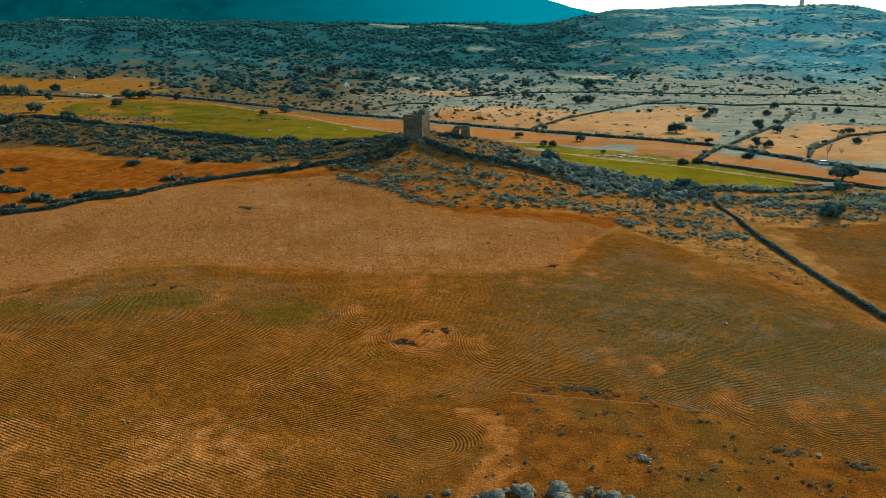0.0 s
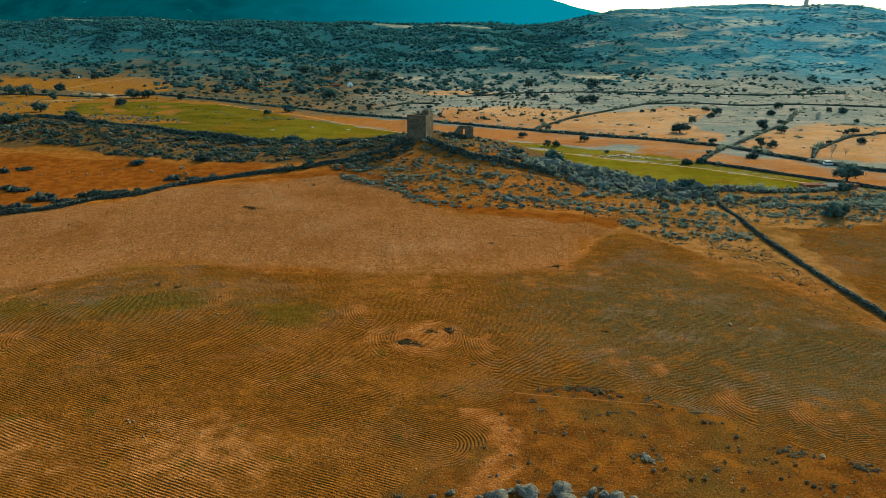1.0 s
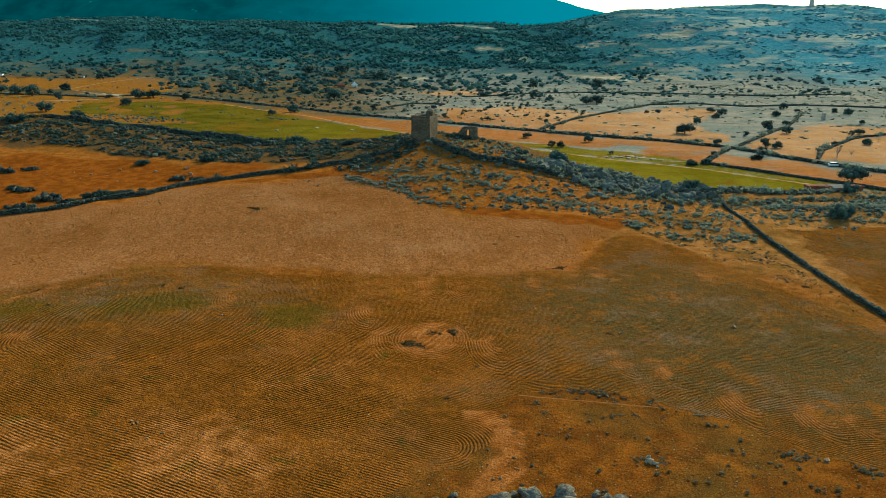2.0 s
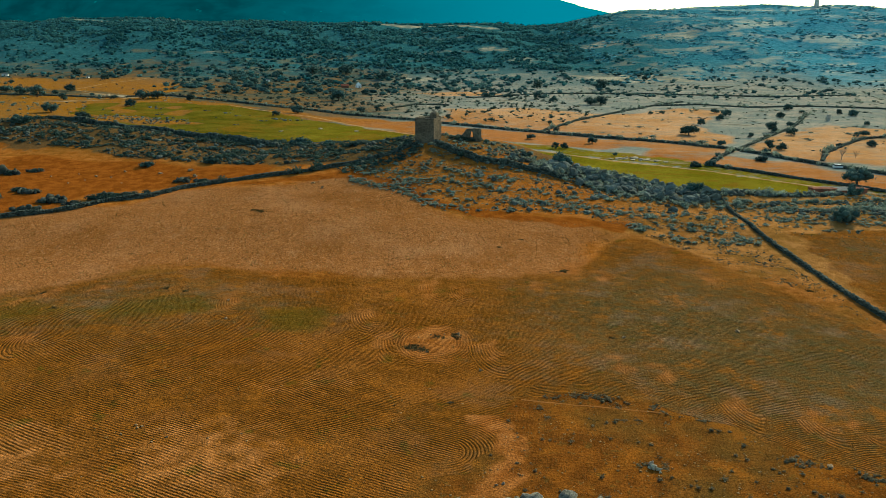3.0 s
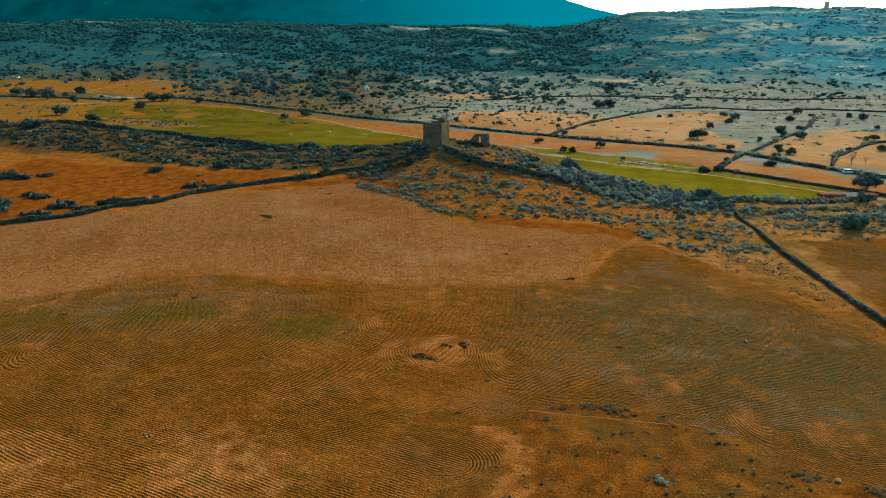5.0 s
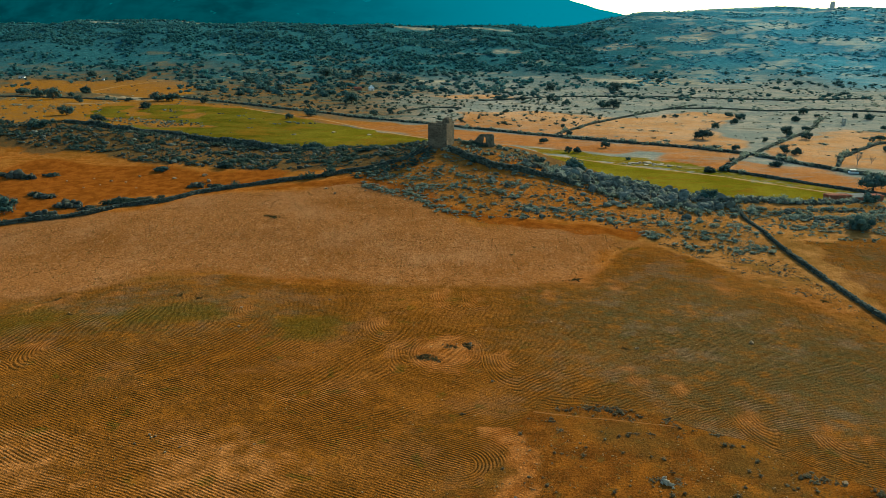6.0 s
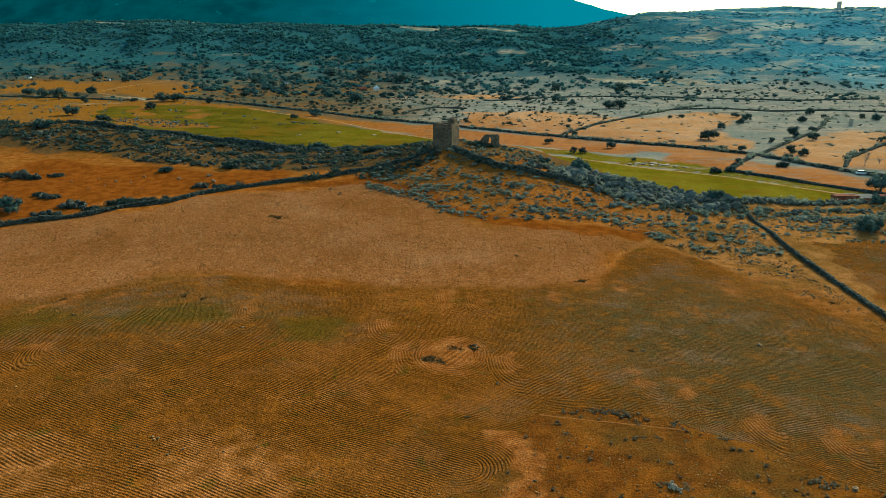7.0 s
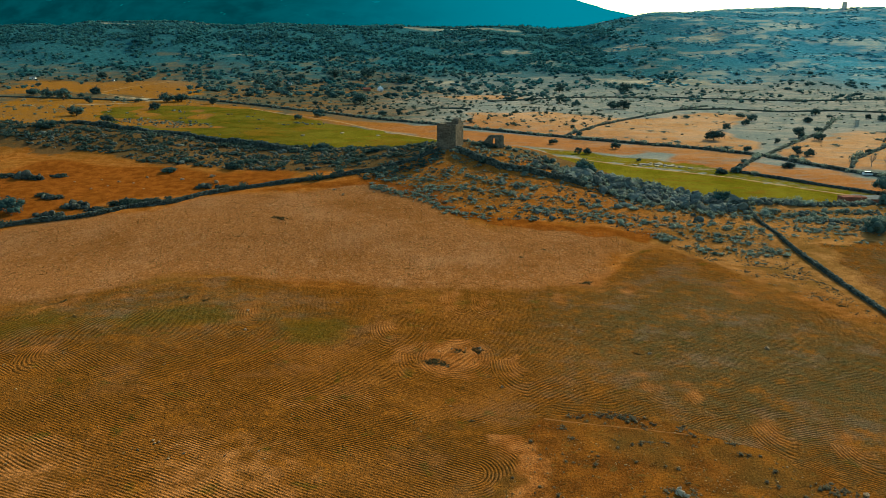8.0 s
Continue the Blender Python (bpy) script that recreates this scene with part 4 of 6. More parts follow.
def stone_block(name, parent, side_x, side_y, tall, thick, seed, ragged, floor_at=None, material=None):
    """Four walls round a hollow, faced with stones, with a ragged top."""
    rng = np.random.RandomState(seed)
    bm = bmesh.new()
    hx, hy = side_x / 2, side_y / 2
    box(bm, (-hx, -hy, -2.0), (hx, -hy + thick, tall - ragged))
    box(bm, (-hx, hy - thick, -2.0), (hx, hy, tall - ragged))
    box(bm, (-hx, -hy + thick, -2.0), (-hx + thick, hy - thick, tall - ragged))
    box(bm, (hx - thick, -hy + thick, -2.0), (hx, hy - thick, tall - ragged))
    if floor_at:
        box(bm, (-hx + thick, -hy + thick, floor_at - 0.3), (hx - thick, hy - thick, floor_at))
    part(name, bm, material or M_TOWER, parent)

    def top(a):
        return tall - ragged * (0.5 + 0.5 * math.sin(a * 2.3 + seed) * math.cos(a * 0.9))

    faces = [masonry_face(rng, (-hx, -hy, -1.5), (1, 0, 0), (0, -1, 0), side_x, tall + 1.5, top=lambda a: top(a) + 1.5),
             masonry_face(rng, (hx, -hy, -1.5), (0, 1, 0), (1, 0, 0), side_y, tall + 1.5, top=lambda a: top(a + 3) + 1.5),
             masonry_face(rng, (hx, hy, -1.5), (-1, 0, 0), (0, 1, 0), side_x, tall + 1.5, top=lambda a: top(a + 5) + 1.5),
             masonry_face(rng, (-hx, hy, -1.5), (0, -1, 0), (-1, 0, 0), side_y, tall + 1.5, top=lambda a: top(a + 8) + 1.5)]
    v, f = join_arrays(faces)
    ob = new("masonry", raw_mesh("masonry", v, f, material or M_TOWER))
    ob.parent = parent
    tagged(ob, "rough squared rubble stones", kind="stuff")
    return ob


def build_tower():
    tower = tagged(new("watchtower"), "square ruined stone watchtower standing on the knoll", "tower")
    stone_block("wall", tower, 5.25, 5.25, 6.4, 0.9, 3, 0.3, 5.7)
    turret = new("turret")
    turret.parent = tower
    tagged(turret, "broken stub of an upper turret")
    stone_block("turret_wall", turret, 1.9, 1.9, 1.7, 0.5, 8, 0.2)
    bm = bmesh.new()
    bmesh.ops.create_icosphere(bm, subdivisions=2, radius=1.0)
    for v in bm.verts:
        v.co = Vector((v.co.x * 1.0, v.co.y * 1.0, 1.35 + 0.75 * v.co.z)) * (1 + 0.12 * noise.noise(v.co * 2.3))
    part("turret_cap", bm, M_TOWER, turret, "crumbled rounded masonry")
    turret.location = (1.35, 0.9, 5.7)
    spot = (-6.95, 203.6)
    tower.matrix_basis = pose(*spot, 10.75, 0, 0, -21)
    return tower


build_tower()


def outline_wall(name, outline, thick, material, parent, label=""):
    """A standing wall cut to an outline of (along, up), with the given thickness."""
    bm = bmesh.new()
    front = [bm.verts.new((a, -thick / 2, z)) for a, z in outline]
    back = [bm.verts.new((a, thick / 2, z)) for a, z in outline]
    f1, f2 = bm.faces.new(front), bm.faces.new(back[::-1])
    for k in range(len(outline)):
        j = (k + 1) % len(outline)
        bm.faces.new((front[k], back[k], back[j], front[j]))
    bmesh.ops.triangulate(bm, faces=[f1, f2])
    return part(name, bm, material, parent, label)


def build_ruin():
    ruin = tagged(new("ruined_house"), "roofless ruined stone house with an arched opening", "ruin")
    arch = [(2.9 + 0.55 * math.cos(a), 1.75 + 0.55 * math.sin(a)) for a in np.linspace(0, math.pi, 9)]
    left = [(-0.2, -1.2), (2.35, -1.2), (2.35, 1.75)] + arch[::-1][1:5] + [(2.9, 3.0), (2.3, 3.1), (1.6, 2.9), (1.1, 2.2), (0.6, 1.7), (0.1, 1.2)]
    right = [(3.45, -1.2), (5.6, -1.2), (5.6, 2.7), (5.0, 2.95), (4.2, 3.05), (3.4, 3.1), (2.9, 3.0)] + arch[::-1][4:8] + [(3.45, 1.75)]
    outline_wall("gable_wall", left, 0.6, M_RUIN, ruin)
    outline_wall("gable_wall", right, 0.6, M_RUIN, ruin)
    sill = outline_wall("sill_wall", [(2.35, -1.2), (3.45, -1.2), (3.45, 0.75), (2.35, 0.75)], 0.55, M_TOWER, ruin)
    side = outline_wall("side_wall", [(0, -1.2), (4.6, -1.2), (4.6, 2.3), (3.6, 2.6), (2.4, 2.4), (1.2, 2.75), (0, 2.7)], 0.6, M_TOWER, ruin)
    side.matrix_basis = pose(5.3, 0.3, 0, 0, 0, 78)
    west = outline_wall("side_wall", [(0, -1.2), (3.9, -1.2), (3.9, 0.5), (2.5, 1.2), (1.0, 1.0), (0, 1.1)], 0.6, M_TOWER, ruin)
    west.matrix_basis = pose(0.1, 0.3, 0, 0, 0, 86)
    rng = np.random.RandomState(6)
    shapes = [arrays(stone_shape(70 + k)) for k in range(4)]
    heap = [(-0.6 + rng.normal(0, 0.9), -0.6 + rng.normal(0, 0.5), rng.uniform(-0.2, 0.35), rng.uniform(0.35, 0.9), 1.0, rng.uniform(0, 6), k) for k in range(40)]
    spread("rubble", shapes, heap, M_RUIN, "fallen stones heaped at the wall", "", parent=ruin)
    x, y = 1.6, 205.0
    ruin.matrix_basis = pose(x, y, ground_z(x + 3, y) + 0.1, 0, 0, 12)


build_ruin()


# ---- dry stone walls ----
def wall_cube(seed):
    rng = random.Random(seed)
    bm = bmesh.new()
    bmesh.ops.create_cube(bm, size=1.0)
    for v in bm.verts:
        v.co += Vector((rng.uniform(-0.16, 0.16), rng.uniform(-0.16, 0.16), rng.uniform(-0.16, 0.16)))
    return arrays(bm)


CUBES = [wall_cube(k) for k in range(9)]


def stone_wall(line, tall, thick, stone, label, seed, overgrown=0.0, ruined=0.25):
    """A dry stone wall: an earthy core with stones piled along it."""
    rng = np.random.RandomState(seed)
    wall = tagged(new("stone_wall"), label, "stone wall")
    steps_along = along(line, stone * 1.6)
    ring_n, vs = 5, []
    for x, y, a in steps_along:
        h = tall * (0.82 + ruined * 0.5 * float(lumps(x, y, 11, 51)))
        z = ground_z(x, y)
        nx, ny = -math.sin(a), math.cos(a)
        for off, up in ((-0.5, -0.6), (-0.36, 0.8 * h), (0, 0.92 * h), (0.36, 0.8 * h), (0.5, -0.6)):
            vs.append((x + nx * off * thick, y + ny * off * thick, z + up))
    me = raw_mesh("core", np.array(vs), grid_faces(len(steps_along), ring_n), M_WALL)
    core = new("core", me)
    core.parent = wall
    places = []
    for x, y, a in along(line, stone):
        h = max(0.4, tall * (0.9 + ruined * float(lumps(x, y, 11, 51))))
        z, nx, ny = ground_z(x, y), -math.sin(a), math.cos(a)
        levels = max(1, round(h / (stone * 0.75)))
        for k in range(levels):
            for side in (-1, 1):
                lean = 0.5 - 0.14 * k / levels
                s = stone * rng.uniform(0.75, 1.3)
                o = side * thick * lean + rng.normal(0, 0.05)
                places.append((x + nx * o + rng.normal(0, 0.1), y + ny * o + rng.normal(0, 0.1), z + (k + 0.45) * h / levels, s, rng.uniform(0.6, 0.9), a + rng.normal(0, 0.3), rng.randint(9)))
        for _ in range(2):
            s = stone * rng.uniform(0.7, 1.25)
            places.append((x + rng.normal(0, 0.12) + nx * rng.normal(0, 0.2 * thick), y + rng.normal(0, 0.12) + ny * rng.normal(0, 0.2 * thick), z + h * rng.uniform(0.9, 1.02), s, 0.7, rng.uniform(0, 6), rng.randint(9)))
        if rng.uniform() < 0.35:
            o = rng.choice([-1, 1]) * thick * rng.uniform(0.6, 1.2)
            places.append((x + nx * o, y + ny * o, ground_z(x + nx * o, y + ny * o) + 0.1, stone * rng.uniform(0.5, 1), 0.7, rng.uniform(0, 6), rng.randint(9)))
    spread("stones", CUBES, places, M_WALL, "piled grey field stones", "", parent=wall)
    if overgrown:
        bushes = []
        for x, y, a in along(line, 2.0):
            if rng.uniform() < overgrown and float(lumps(x, y, 40, 52)) > -0.5:
                o = rng.normal(0, 0.9)
                x2, y2 = x - math.sin(a) * o, y + math.cos(a) * o
                bushes.append((x2, y2, ground_z(x2, y2), rng.uniform(1.2, 3.2), rng.uniform(0.8, 1.3), rng.uniform(0, 6), rng.randint(4)))
        if bushes:
            spread("brambles", SHRUBS, bushes, M_MAQUIS if seed < 10 else M_SHRUB, "dark brambles growing over the wall", "", parent=wall)
    return wall


SHRUBS = [shrub_shape(100 + k, 4, 110, 0.19, 0.75) for k in range(4)]
WALL_WEST = [(-125, 131), (-90, 152), (-85.1, 153.9), (-80.5, 156.8), (-78, 160.3), (-75.8, 163), (-71.5, 164.8), (-68, 166.9), (-65.7, 169.9), (-63.2, 173.8), (-58.2, 177.2), (-51.8, 181), (-44.4, 184.6), (-37.5, 187.6), (-29.6, 191), (-24.6, 192.7), (-17.6, 195.6), (-12.7, 199.2), (-9.4, 200.7)]
WALL_KNOLL = [(-4.8, 198.7), (0.2, 192.7), (6.1, 189.5), (13.3, 189.8), (21, 188.9), (27.4, 185.4)]
WALL_EAST = [(60.6, 171), (60.0, 164), (59.9, 157.5), (59.4, 147), (59.8, 139.8), (59.9, 132), (60.2, 123.7), (60.2, 115.4), (60.5, 106.8), (60.9, 98.5), (61.8, 80)]
VALLEY_WALLS = [
    [(-195, 531), (-153, 508), (-118, 484), (-86, 465), (-62, 444), (-23, 417), (-6, 402), (16, 383), (40, 366), (63, 348), (94, 329), (114, 312), (125, 289), (134, 273), (144, 258), (175, 225)],
    [(154, 530), (127, 499), (95, 455), (66, 414), (40, 366)],
    [(91, 273), (107, 253), (121, 236), (127, 227), (150, 205)],
    [(115, 312), (134, 341), (154, 369), (167, 385), (194, 433), (206, 459)],
    [(137, 286), (148, 307), (165, 328), (181, 346), (215, 362)],
    [(127, 499), (162, 512), (189, 496), (227, 503), (290, 470)],
    [(-41, 463), (-39, 479), (-25, 506), (-4, 502)],
    [(113, 312), (104, 296), (91, 274)],
    [(-380, 540), (-300, 520), (-230, 500), (-195, 531)],
    [(10, 560), (60, 590), (140, 600), (230, 570), (300, 590)],
]
stone_wall(WALL_WEST, 0.85, 0.6, 0.36, "long grey dry stone wall edging the field", 1, 0.12)
stone_wall(WALL_KNOLL, 1.3, 0.9, 0.45, "grey dry stone wall running down the knoll", 2, 0.1)
stone_wall(WALL_EAST, 0.62, 0.34, 0.26, "straight grey dry stone wall between two fields", 3, 0.0)
stone_wall([(-128, 243), (-112, 242), (-100, 242), (-85, 238), (-69, 231), (-62, 227), (-52, 224)], 1.2, 0.9, 0.55, "tumbled grey stone wall along the scrubby ridge", 9, 0.35, 0.5)
for k, line in enumerate(VALLEY_WALLS):
    stone_wall(line, 0.9 if k == 0 else 0.65, 0.8 if k == 0 else 0.5, 0.72, "overgrown dry stone wall between dry pastures" if k else "long overgrown dry stone wall across the valley", 10 + k, 0.8 if k == 0 else 0.3)


# ---- trees ----
def oak(seed, wide=1.0, tall=0.62, clumps=15, bushy=False, lift=0.05, leaves=1650):
    """A holm oak one metre across: trunk and limbs, and a leafy crown."""
    rng = random.Random(seed)
    tree = new("oak_tree")
    base = -0.02 if bushy else lift
    v, f, centres = crown_shape(seed, wide, tall, clumps, leaves, base)
    bm = bmesh.new()
    fork = Vector((rng.uniform(-0.03, 0.03), rng.uniform(-0.03, 0.03), base + 0.12))
    tube(bm, (0, 0, -0.06), fork * 0.5, 0.05, 0.036)
    tube(bm, fork * 0.5, fork, 0.036, 0.03)
    for c, s in centres[::2]:
        mid = fork.lerp(Vector(c), 0.55) + Vector((0, 0, -0.03))
        tube(bm, fork, mid, 0.018, 0.011, 5)
        tube(bm, mid, Vector(c), 0.011, 0.005, 4)
    part("trunk", bm, M_BARK, tree)
    crown = new("crown", raw_mesh("crown", v, f, M_LEAF))
    crown.parent = tree
    return tree


OAKS = [oak(200), oak(201, 1.1, 0.55, 18), oak(202, 0.9, 0.75, 13), oak(203, 1.0, 0.6, 16), oak(204, 1.0, 0.62, 18, True), oak(205, 1.1, 0.5, 16, True), oak(206, 1.15, 0.5, 20, False, 0.2, 1500)]
for t in OAKS:
    tagged(t, "dark evergreen oak standing in dry pasture", "tree", "oaks in the valley")
first_used = set()


def plant(x, y, wide, k, tall=1.0, turn=None, label="", group=""):
    turn = (x * 37.7 + y * 11.3) % 6.283 if turn is None else turn
    wide = wide * 1.15
    m = Matrix.LocRotScale((x, y, ground_z(x, y) - 0.03 * wide), Euler((0, 0, turn)), (wide, wide, wide * tall))
    if k in first_used:
        t = copy_thing(OAKS[k], m @ Matrix.Diagonal([1 / c for c in OAKS[k].scale] + [1]))
    else:
        first_used.add(k)
        t = OAKS[k]
        t.matrix_basis = m
    return tagged(t, label, group=group)


TREES_WEST = [(-218.9, 417.4, 8.6), (-188.8, 390.8, 6.9), (-243.1, 480.4, 6.3), (-191.9, 457.2, 6.7), (-201.9, 501.8, 9.5), (-194.9, 508.6, 9.3), (-170.9, 500.6, 5.9), (-274.8, 554.4, 8.1), (-288.8, 517.1, 9.9), (-313.9, 542.5, 8.7), (-270.9, 502.1, 10.3), (-271.9, 527.6, 4.6), (-241.4, 515.4, 3), (-376.3, 691.6, 6), (-301, 670.4, 7.8), (-345.7, 713.2, 9.3), (-363.6, 636.8, 4.6), (-218.6, 496, 4.4)]
TREES_MIDDLE = [(-190.7, 677.2, 8.8), (-170.5, 663.4, 7.7), (-147, 607, 7.9), (-164.1, 558.7, 6.5), (-120.5, 587.1, 5.1), (-115, 603.8, 7), (-80.2, 534.1, 11.7), (-55.7, 459.2, 5), (-46, 462.7, 4.7), (-91.1, 447.5, 7.2), (-99.4, 430.2, 4.7), (-109.7, 527.6, 3.8), (-59.5, 500.7, 3.3), (-67.4, 586.4, 6), (-66.6, 724, 11.5), (-105.2, 757.8, 14), (-64.6, 649.3, 6.6), (-48.7, 620.4, 5.4), (-41.2, 691.1, 6), (-10.4, 474.8, 3.5), (-3.4, 421.8, 3.7), (-110.4, 685.7, 6.9), (-136.8, 750.8, 10.8), (-164.3, 727.5, 8.4)]
TREES_EAST = [(58.5, 554.6, 7.2), (67.4, 532.4, 6.2), (39.9, 564.1, 5.7), (23.3, 567.6, 4.9), (67.8, 645.4, 9.3), (24.5, 481.8, 3.2), (87.7, 504.7, 8), (94.8, 508.1, 8.8), (119.3, 640.5, 11.5), (175.6, 728.2, 6.3), (112.7, 447.6, 2.9), (120.2, 451.7, 3.3), (48.9, 398.7, 2.6), (48.8, 370.3, 3.3), (58.9, 328.5, 4.3), (33.9, 343.5, 4), (41.3, 314.2, 3.5), (44.9, 314.1, 3.7), (61.6, 294.7, 2), (108.4, 358.5, 8.1), (126.5, 398.9, 4.6), (144.2, 422.9, 4.9), (154.3, 443.6, 5.8), (153.3, 459.3, 4.7)]
TREES_FAR_EAST = [(134.7, 352.2, 3.1), (104, 327, 2.6), (97.9, 329.7, 2.2), (112.9, 326.4, 3.3), (130.4, 319, 4.9), (133.5, 314.6, 4.6), (157.5, 362.8, 5.3), (169.9, 393.2, 4), (152.4, 372.4, 6.8), (181.6, 434.2, 5), (203.6, 477.4, 6.2), (204, 459.3, 3.3), (222.5, 452, 3.9), (225.5, 442.3, 5.7), (209.4, 395.5, 3.2), (188.8, 357.6, 4.4), (183.6, 354.3, 3.1), (175.7, 325.7, 4.3), (161.5, 324.5, 2.8)]
for n, spot in enumerate(TREES_WEST + TREES_MIDDLE + TREES_EAST + TREES_FAR_EAST):
    plant(*spot, n % 4)
plant(-99.4, 158.0, 5.6, 1, 1.0, label="dark dense oak beside the field wall")
plant(124.6, 236.2, 7.6, 6, 1.0, label="big spreading oak beside the brick barn")
for n, spot in enumerate([(123.3, 304.2, 3.6), (85.1, 270.1, 4), (91, 272.5, 4), (101.4, 294.6, 2.8), (96, 283.6, 2.5), (113.4, 283.7, 4.2)]):
    plant(*spot, 4 + n % 2, label="dark bushy oak beside a field wall", group="bushy oaks")
RIDGE_OAKS = [(-132.4, 234.3, 6.1), (-79.2, 194.6, 3.5), (-63.6, 198.7, 4.2), (28.4, 203.5, 5.6), (19.0, 204.0, 3.0), (57.2, 179.0, 4.4), (80.9, 155.4, 4.7), (41.6, 186.9, 1.9), (87.9, 190, 2.4), (70.3, 182, 1.7), (94.1, 178.6, 3.5), (-45.8, 227.9, 6.1), (-36.8, 224.3, 3.3), (-28.9, 217.5, 3.5)]
for n, spot in enumerate(RIDGE_OAKS):
    tall = 1.2 if spot[0] > 25 else 0.8
    plant(*spot, 4 + n % 2, tall, label="bushy dark oak among grey boulders", group="oaks on the ridge")


def bare_tree(x, y, wide, seed):
    """A leafless tree with a pale haze of twigs."""
    rng = random.Random(seed)
    tree = tagged(new("bare_tree"), "small leafless tree with pale twigs", "tree", "leafless trees")
    bm = bmesh.new()
    tube(bm, (0, 0, -0.3), (0, 0, wide * 0.35), wide * 0.04, wide * 0.03)
    for k in range(9):
        a, b = rng.uniform(0, 6.28), rng.uniform(0.25, 0.5)
        tip = Vector((b * math.cos(a), b * math.sin(a), rng.uniform(0.7, 1.15))) * wide
        root = Vector((0, 0, wide * rng.uniform(0.25, 0.35)))
        tube(bm, root, tip, wide * 0.02, wide * 0.006, 4)
        for _ in range(7):
            p = root.lerp(tip, rng.uniform(0.4, 1))
            tube(bm, p, p + Vector((rng.uniform(-1, 1), rng.uniform(-1, 1), rng.uniform(0, 1))) * wide * 0.2, wide * 0.007, wide * 0.003, 3)
    part("branches", bm, M_BARE_TWIG, tree)
    tree.location = (x, y, ground_z(x, y))


bare_tree(145.7, 289.4, 4.6, 1)
bare_tree(153.3, 294, 2.6, 2)

# ---- buildings in the valley ----
def build_hut():
    hut = tagged(new("white_hut"), "small whitewashed hut with a pyramid roof", "hut")
    bm = bmesh.new()
    box(bm, (-2.6, -2.6, -0.6), (2.6, 2.6, 2.8))
    part("wall", bm, M_LIME, hut)
    bm = bmesh.new()
    ring = [bm.verts.new(p) for p in ((-3, -3, 2.8), (3, -3, 2.8), (3, 3, 2.8), (-3, 3, 2.8))]
    tip = bm.verts.new((0, 0, 6.2))
    for k in range(4):
        bm.faces.new((ring[k], ring[(k + 1) % 4], tip))
    bm.faces.new(ring[::-1])
    part("roof", bm, M_LIME, hut)
    bm = bmesh.new()
    box(bm, (-0.5, -2.64, 0), (0.5, -2.58, 2.0))
    part("door", bm, M_TIMBER, hut)
    hut.matrix_basis = pose(-80.4, 651.4, ground_z(-80.4, 651.4), 0, 0, 25) @ Matrix.Scale(0.74, 4)
    shed = tagged(new("red_shed"), "low shed with a red tiled roof", "shed")
    bm = bmesh.new()
    box(bm, (-3, -2, -0.6), (3, 2, 1.9))
    part("wall", bm, M_BRICK, shed)
    bm = bmesh.new()
    pts = [(-3.3, -2.4, 1.9), (3.3, -2.4, 1.9), (3.3, 2.4, 1.9), (-3.3, 2.4, 1.9), (-3.3, 0, 3.1), (3.3, 0, 3.1)]
    vs = [bm.verts.new(p) for p in pts]
    for f in ((0, 1, 5, 4), (2, 3, 4, 5), (0, 4, 3), (1, 2, 5), (3, 2, 1, 0)):
        bm.faces.new([vs[k] for k in f])
    part("roof", bm, M_RED_TILE, shed)
    shed.matrix_basis = pose(-91, 647, ground_z(-91, 647), 0, 0, 8)


build_hut()


def plain_house(x, y, w, d, h, turn, roof_m, label):
    house = tagged(new("farm_shed"), label, "shed", "far farm sheds")
    bm = bmesh.new()
    box(bm, (-w / 2, -d / 2, -0.8), (w / 2, d / 2, h))
    part("wall", bm, M_LIME, house)
    bm = bmesh.new()
    vs = [bm.verts.new(p) for p in ((-w / 2 - 0.2, -d / 2 - 0.2, h), (w / 2 + 0.2, -d / 2 - 0.2, h), (w / 2 + 0.2, d / 2 + 0.2, h), (-w / 2 - 0.2, d / 2 + 0.2, h), (-w / 2 - 0.2, 0, h + 1), (w / 2 + 0.2, 0, h + 1))]
    for f in ((0, 1, 5, 4), (2, 3, 4, 5), (0, 4, 3), (1, 2, 5), (3, 2, 1, 0)):
        bm.faces.new([vs[k] for k in f])
    part("roof", bm, roof_m, house)
    # dark panel on the solid wall, painted as a doorway's shade
    bm = bmesh.new()
    box(bm, (-0.4, -d / 2 - 0.04, 0), (0.4, -d / 2 + 0.02, h * 0.85))
    part("door", bm, M_DARK, house)
    house.matrix_basis = pose(x, y, ground_z(x, y), 0, 0, turn)


plain_house(-164.9, 688.7, 3, 2, 1.2, 10, M_SHEET, "small white farm shed among oaks")
plain_house(-325.6, 691.9, 2.2, 1.6, 1.2, -15, M_SHEET, "small white farm shed at the field's edge")
plain_house(-404, 700.1, 5, 3, 1.5, 5, M_SHEET, "low white farm building behind orange field")


